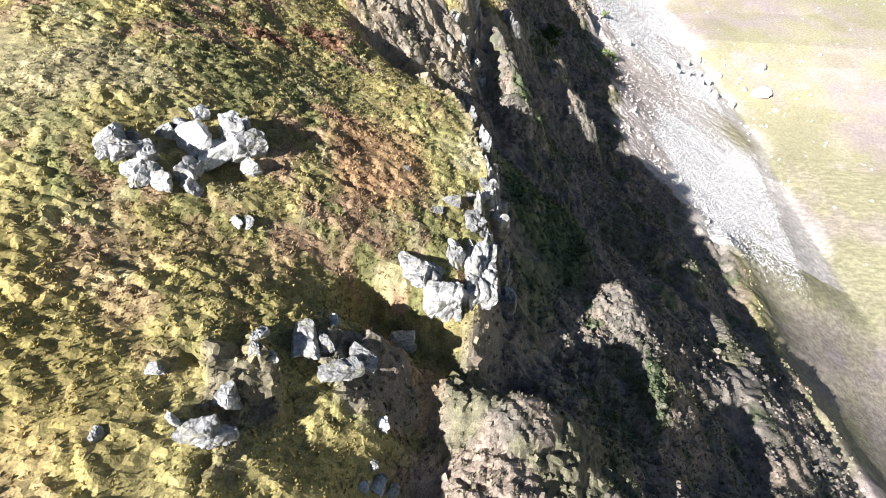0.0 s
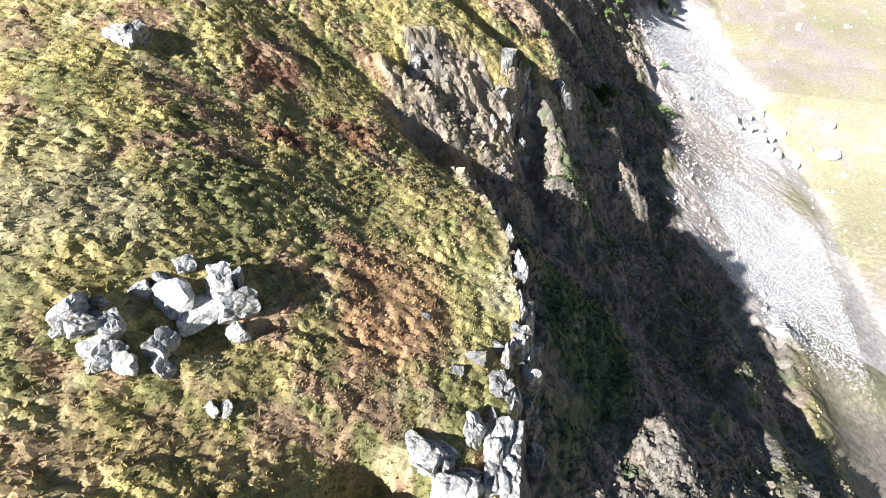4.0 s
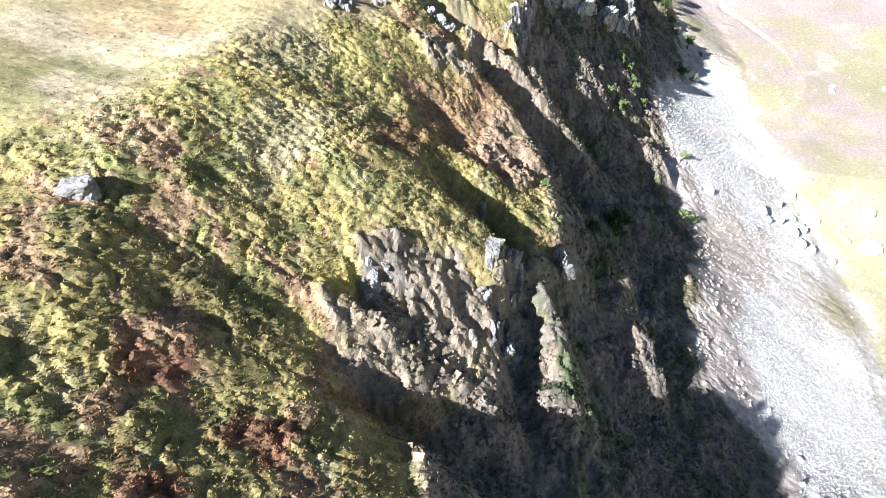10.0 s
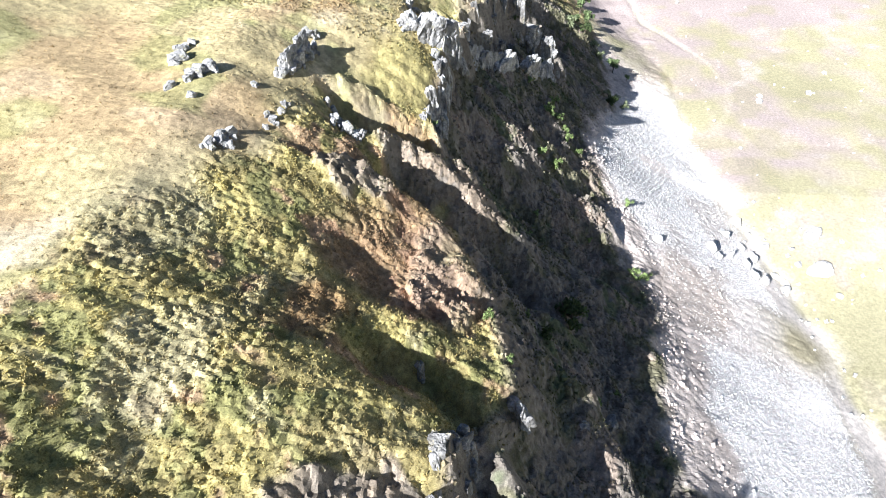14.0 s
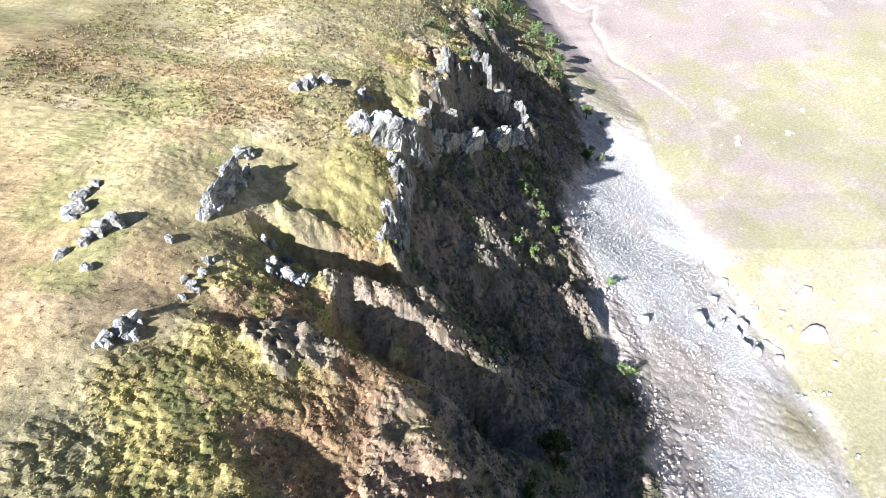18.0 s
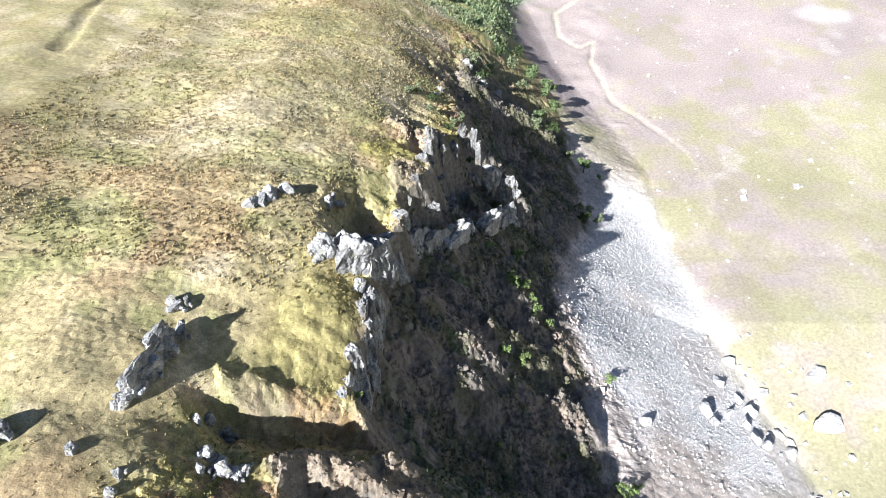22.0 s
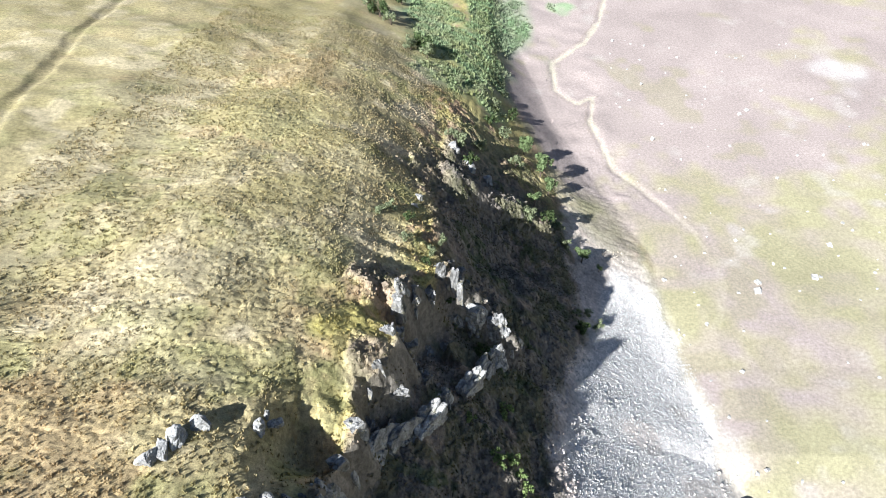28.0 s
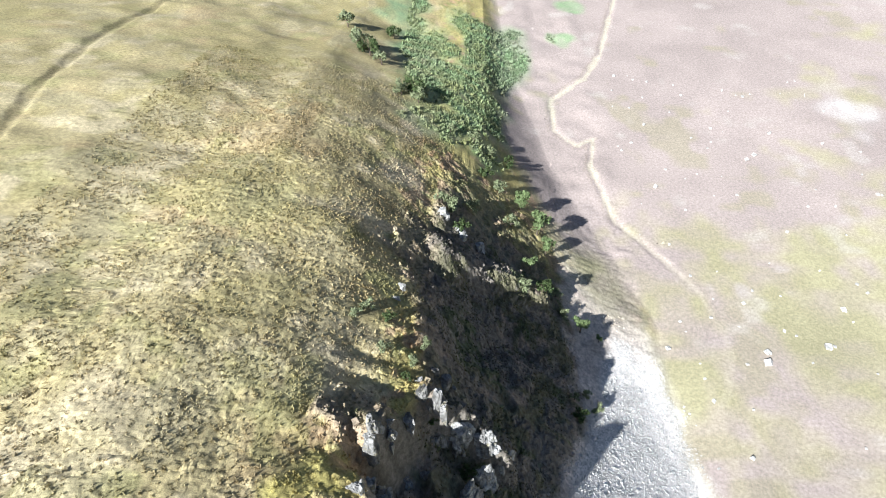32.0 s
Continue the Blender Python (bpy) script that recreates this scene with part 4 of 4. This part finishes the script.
outcrop([(-11, 52.3, 0.49, 0.49), (-11.3, 51.7, 0.44, 0.37), (-10.3, 53, 0.3, 0.37)],
        "small pale crag in the crumbling rib", small=2)
outcrop([(-4.3, 58.8, 0.54, 0.92), (-6.1, 65, 0.38, 0.86), (-4.4, 56.1, 0.37, 0.81), (-4.6, 52.7, 0.31, 0.46)],
        "blue-grey jointed crag with white faces below the golden rib", BLOCKS, small=3, up=0.4)
cliff_blocks(53, 61, 26, 0.45, 1.0, "broken rock wall under the golden rib")
outcrop([(1.3, 64.4, 0.54, 1.23), (0.5, 64.8, 0.49, 0.73)],
        "white-faced crag on the reddish spur's end", BLOCKS, small=3, up=0.4)
outcrop([(10.3, 71.8, 0.61, 0.73), (6.8, 68.3, 0.55, 0.44), (-2.6, 47.8, 0.3, 0.57), (-3.1, 49.2, 0.26, 0.38)],
        "loose pale crags on the crumbling spur", BLOCKS, small=2, up=0.4)
outcrop([(-21.3, 75.8, 0.61, 0.51), (-20.8, 76.6, 0.68, 0.61), (-20.6, 77.5, 0.52, 0.58), (-21.4, 75.3, 0.34, 0.34), (-20.3, 76.4, 0.4, 0.4)],
        "low ridge of pale slabs in dry grass", small=5, up=0.5, size=0.62)
outcrop([(-19.7, 87.6, 0.6, 0.6), (-19.4, 88.8, 0.74, 0.74), (-19, 90.2, 0.84, 0.84), (-18.7, 91.8, 0.86, 0.86), (-18.4, 93.4, 0.66, 0.79), (-19.2, 95, 0.67, 0.54), (-18.8, 95.7, 0.45, 0.45), (-19.3, 89.8, 0.5, 0.83), (-18.9, 91.3, 0.51, 0.85)],
        "long wall-like ridge of grey slabs above a gully", small=6, up=0.75, size=0.62)
outcrop([(-15.3, 86.1, 0.64, 0.6), (-14.3, 85.4, 0.79, 0.71), (-13.6, 85.5, 0.6, 0.68), (-15.3, 88.6, 0.65, 0.52), (-13.2, 85.8, 0.4, 0.52), (-15.3, 85, 0.39, 0.47)],
        "rounded white crag at the gully's head", small=6, up=0.8, size=0.62)
outcrop([(-19, 80.2, 0.27, 0.324), (-18.7, 81.2, 0.405, 0.324), (-18.4, 82.3, 0.4125, 0.33), (-18.4, 83.3, 0.3675, 0.294), (-19.2, 81.4, 0.33, 0.264), (-18.4, 80.9, 0.27, 0.258)],
        "short ridge of tilted grey slabs in grass", small=5, up=0.6, size=0.62)
boulders([(-24.3, 84.3, 0.59, 0.36), (-24.5, 83.8, 0.51, 0.39), (-24.8, 83.2, 0.47, 0.35), (-25.1, 82.9, 0.31, 0.31), (-25, 82.2, 0.27, 0.23), (-26.9, 85.3, 0.54, 0.33), (-26.9, 84.9, 0.37, 0.29), (-27.2, 86.6, 0.42, 0.3), (-27, 87.2, 0.34, 0.26), (-26.8, 88.1, 0.3, 0.17), (-26, 81.2, 0.39, 0.23), (-24.1, 80.2, 0.3, 0.22), (-20.8, 84.1, 0.34, 0.23), (-16.6, 88.2, 0.29, 0.5), (-16.3, 88.9, 0.34, 0.42), (-16.1, 108.3, 0.6, 0.36), (-17.1, 106.8, 0.5, 0.34), (-15.3, 109.6, 0.5, 0.4), (-16.6, 107.5, 0.4, 0.3)],
         "small pale stone half sunk in dry grass", "stones in the dry grass", up=0.15)
outcrop([(-12.1, 110.9, 0.5, 0.5), (-11.9, 103.4, 0.5, 0.4), (-11.4, 102.7, 0.4, 0.4), (-8.4, 101.9, 0.5, 0.6), (-11.4, 111.9, 0.5, 0.5), (-11.5, 104.9, 0.5, 0.5)],
        "white broken rocks round the crag above the lawn cliff", small=3, up=0.2)
cliff_blocks(93, 107, 12, 0.5, 1.0, "jointed grey blocks in the cliff under the golden lawn")
cliff_blocks(110, 125, 16, 0.55, 1.2, "shaded upright rock columns in the hollow", spread=1.4)
outcrop([(-0.1, 134, 0.42, 1.5), (1, 133.8, 0.4, 1.5), (1.9, 133.6, 0.4, 1.6), (-1.2, 131, 0.42, 1.0), (3.3, 133.3, 0.6, 1.0), (6.1, 133.7, 0.6, 1.7), (-2.6, 129.0, 0.5, 1.0), (-3.9, 128.3, 0.5, 0.9)],
        "white rock spires and pillars on the northern crag", BLOCKS, small=2, up=0.15, tilt=10, size=1.0)
crags([(3.8, 134.0, 15.6, 1.3, 1.1, 1.5, 15), (6.4, 134.2, 13.0, 1.2, 1.1, 1.7, -20)],
      "pale lit crag top with a bush at its foot")
cliff_blocks(127, 140, 14, 0.5, 1.1, "dark jointed crag with pale edges", spread=2.0)
outcrop([(-3.4, 150.3, 0.49, 0.49), (-3.9, 148.1, 0.34, 0.34), (0.8, 172.7, 0.9, 0.9), (3.6, 171.6, 1.18, 0.91), (6.4, 171.3, 0.92, 0.83)],
        "small pale rocks on the northern bank", small=2)
boulders([(22.8, 108.7, 0.528, 0.528), (53.4, 116.2, 1.35, 0.918), (54.6, 124.7, 1.278, 0.642), (50.5, 117.8, 0.492, 0.306), (46.7, 111.7, 0.762, 0.294), (55.4, 111.5, 0.426, 0.24), (50.3, 121.2, 0.372, 0.312), (46, 114.8, 0.474, 0.294), (40.4, 114.8, 0.576, 0.864), (41.5, 112.7, 0.684, 1.026), (42.7, 111.9, 0.576, 0.864), (41.8, 126.2, 0.804, 0.492), (38.3, 121.6, 0.708, 0.528), (41, 119.3, 0.594, 0.414), (42.2, 117.3, 0.708, 0.468), (34.6, 113, 0.606, 0.384), (33.7, 114.7, 0.828, 0.498), (37.8, 115.7, 0.57, 0.456)],
         "bleached pale boulder at the foot of the scree", "boulders below the scree", PALE, up=0.3)


# ---- loose stone ----
def stones(name, label, px, py, size, mat, rgb=None, sink=0.25):
    n = len(px)
    pz = land(px, py)
    corner = np.array([(i, j, k) for k in (-1, 1) for j in (-1, 1) for i in (-1, 1)], float)
    v = corner[None] * rng.uniform(0.45, 1.0, (n, 8, 3)) * size[:, None, None] * np.array([1.0, 0.8, 0.62])
    a, b = rng.uniform(0, 6.28, n), rng.uniform(-0.6, 0.6, n)
    ca, sa, cb, sb = np.cos(a)[:, None], np.sin(a)[:, None], np.cos(b)[:, None], np.sin(b)[:, None]
    x, y, z = v[..., 0], v[..., 1], v[..., 2]
    x, z = x * cb - z * sb, x * sb + z * cb
    x, y = x * ca - y * sa, x * sa + y * ca
    v = np.stack([x + px[:, None], y + py[:, None], z + (pz + size * (0.5 - sink))[:, None]], -1).reshape(-1, 3)
    q = np.array([(0, 2, 3, 1), (4, 5, 7, 6), (0, 1, 5, 4), (2, 6, 7, 3), (0, 4, 6, 2), (1, 3, 7, 5)])
    f = (q[None] + 8 * np.arange(n)[:, None, None]).reshape(-1, 4)
    ob = new(name, mesh_from(name, v, f, mat))
    if rgb is not None:
        set_tint(ob.data, np.repeat(rgb * rng.uniform(0.8, 1.25, (n, 1)), 8, 0))
    return tagged(ob, label, "stones", kind="stuff")


x, y = scatter(120000, 12, 52, 56, 170, lambda x, y: scree_mask(x, y))
stones("scree_stones", "bleached white-grey scree of loose stones", x, y, rng.uniform(0.04, 0.085, len(x)) * (1 + 2.2 * rng.uniform(0, 1, len(x)) ** 16), SCREE, sink=0.4)
x, y = scatter(34000, -10, 40, -2, 175, lambda x, y: crag(x, y) * (1 - scree_mask(x, y)) * ease(0.55 + grain(x, y, 4, 121)) * (1 - 0.7 * ease((x - np.interp(y, FOOT_Y, FOOT_X)) / 2) * ease((y - 56) / 6)))
stones("slope_rubble", "brown crumbled rock and earth clods on the slope", x, y, rng.uniform(0.07, 0.2, len(x)) * (1 + 1.2 * rng.uniform(0, 1, len(x)) ** 6), GROUND, tint(x, y) * 1.05)
x, y = scatter(3500, 40, 100, 60, 260, lambda x, y: ease((x - knot(TOE_X, y) + 4) / 3) * (0.06 + 0.94 * np.exp(-np.abs(x - 47) / 5) * np.exp(-((y - 113) / 16) ** 2)))
stones("valley_stones", "scattered pale stones on the valley floor", x, y, rng.uniform(0.12, 0.4, len(x)) * (1 + 1.6 * rng.uniform(0, 1, len(x)) ** 6), SCREE)


# ---- bushes and small trees ----
def cone(bm, p, q, r0, r1):
    d = (q - p)
    m = Matrix.Translation((p + q) / 2) @ d.to_track_quat("Z", "Y").to_matrix().to_4x4()
    bmesh.ops.create_cone(bm, cap_ends=True, segments=6, radius1=r0, radius2=r1, depth=d.length, matrix=m)


def bush_parts(seed, leaf, leaves=420, tall=1.0):
    """A trunk with limbs, and a crown of small leaves in uneven clumps; about 2 m wide."""
    r = random.Random(seed)
    g = np.random.default_rng(seed)
    bm = bmesh.new()
    fork = Vector((0, 0, 0.45 * tall))
    cone(bm, Vector((0, 0, -0.3)), fork, 0.09, 0.06)
    ends = []
    for i in range(9):
        a, out = r.uniform(0, 6.28), r.uniform(0.15, 0.75)
        end = Vector((math.cos(a) * out, math.sin(a) * out, tall * r.uniform(0.55, 1.35) * (1.1 - 0.35 * out)))
        cone(bm, fork, end, 0.045, 0.012)
        ends.append(end)
    wood = bpy.data.meshes.new("trunk")
    bm.to_mesh(wood)
    bm.free()
    wood.materials.append(BARK)
    c = np.array(ends)[g.integers(0, len(ends), leaves)]
    d = g.normal(0, 1, (leaves, 3))
    d /= np.linalg.norm(d, axis=1)[:, None]
    p = c + d * (g.uniform(0.2, 1, (leaves, 1)) ** 0.5) * g.uniform(0.25, 0.42, (leaves, 1))
    u = g.normal(0, 1, (leaves, 3))
    u /= np.linalg.norm(u, axis=1)[:, None]
    w = np.cross(u, d)
    w /= np.linalg.norm(w, axis=1)[:, None] + 1e-6
    s = g.uniform(0.06, 0.12, (leaves, 1))
    v = np.stack([p - u * s - w * s * 0.5, p + u * s - w * s * 0.6, p + u * s * 1.1 + w * s * 0.6, p - u * s + w * s * 0.5], 1).reshape(-1, 3)
    me = mesh_from("crown", v, np.arange(len(v)).reshape(-1, 4), LEAF)
    set_tint(me, np.repeat(np.array(leaf) * g.uniform(0.65, 1.35, (leaves, 1)), 4, 0))
    return wood, me


KINDS = {"dark": [bush_parts(i, (0.075, 0.105, 0.04)) for i in (1, 2, 3)],
         "light": [bush_parts(i, (0.23, 0.30, 0.11)) for i in (4, 5)],
         "grey": [bush_parts(i, (0.24, 0.27, 0.15)) for i in (6, 7, 8)],
         "tree": [bush_parts(i, (0.16, 0.21, 0.09), 600, 1.5) for i in (9, 10)]}


def bush(x, y, wide, kind, label, group, name="bush"):
    wood, crown = KINDS[kind][rr.randrange(len(KINDS[kind]))]
    base = new(name)
    base.matrix_basis = Matrix.LocRotScale((x, y, float(height(x, y)[0])), Euler((0, 0, rr.uniform(0, 6.28))), (wide * 1.1,) * 3)
    tagged(base, label, "bush" if name == "bush" else "tree", group)
    part("trunk", wood, None, base, Matrix.Identity(4))
    part("crown", crown, None, base, Matrix.Identity(4))


for x, y, w in [(3.1, 120.9, 0.65), (7.4, 119.2, 0.82), (9, 117, 0.75), (10.7, 116.6, 0.61), (4.3, 107.7, 0.85), (7.2, 125.6, 0.96), (6.1, 118, 0.73), (2.5, 91, 0.44), (6.8, 108.5, 0.74), (18.5, 112.5, 0.79), (11.2, 100.1, 0.47), (18.3, 98.2, 0.93), (19.6, 99.1, 0.72), (17.2, 98.6, 0.63), (8.5, 118.3, 0.6), (-7.8, 93.7, 0.44), (5.8, 118.8, 0.66)]:
    bush(x, y, w, "light", "bright green low bush on the shaded rocky slope", "bushes on the cliff slope")
for x, y, w in [(-1.7, 71.4, 0.5), (0, 68.3, 0.4), (7.1, 82.2, 1.82), (8.8, 72.9, 0.6), (11.7, 76.3, 0.42), (3.8, 98, 0.49), (2, 78, 0.43), (3.7, 76.5, 0.8)]:
    bush(x, y, w, "light" if w < 0.7 else "dark", "green bush among rocks on the slope", "bushes on the cliff slope")
for i, (x, y, w) in enumerate([(23.7, 167.2, 1.64), (26.9, 166.5, 0.78), (22.6, 154.1, 0.88), (20.9, 149.1, 1.26), (24.1, 151.8, 1.05), (20.4, 151.9, 0.85), (17.4, 186, 2.12), (14.5, 191.6, 1.97), (18.8, 182.3, 1.57), (15.2, 174.9, 1.45), (12.2, 183.5, 1.52), (10.1, 193.8, 1.53), (7.9, 195.6, 1.42), (5.4, 181.2, 1.45), (1.5, 175.4, 1.52), (3.4, 172.6, 1.32), (0.2, 175.8, 1.16), (13.5, 167, 1.35), (16.6, 168.5, 1.4), (19.6, 172.1, 1.17), (20.7, 168.6, 1.15), (13.1, 206.8, 1.45)] + [(9.4, 205.1, 1.42), (5.7, 205.5, 1.4), (-6.9, 215, 2.42), (-8.9, 212.3, 1.77), (-5.5, 211.8, 1.78), (-17.1, 229.7, 2.63), (-19.8, 231.9, 2.66), (-14.3, 226.2, 1.93), (-14.1, 251.2, 1.95), (-24.4, 246.1, 2.48), (1.1, 204.2, 1.25), (4.4, 131.1, 1.03), (5.9, 132.1, 0.92), (1.5, 132.2, 0.54), (0.8, 133.2, 0.52), (-1.2, 138.8, 0.76), (-0.4, 141.9, 0.79), (-1.8, 136.2, 0.56), (-4.2, 138.8, 0.85), (-6.5, 144.6, 0.9), (-4.2, 144, 0.79), (-7.4, 142.7, 0.7)]):
    kind = "tree" if i < 2 or 6 <= i <= 9 else ("dark" if i % 3 == 0 else "grey")
    if kind == "tree":
        bush(x, y, w, kind, "small rounded tree casting a long shadow", "trees at the hill's foot", "tree")
    else:
        bush(x, y, w, kind, "grey-green gorse bush on the northern bank" if kind == "grey" else "dark green gorse bush on the hillside", "gorse on the northern bank")
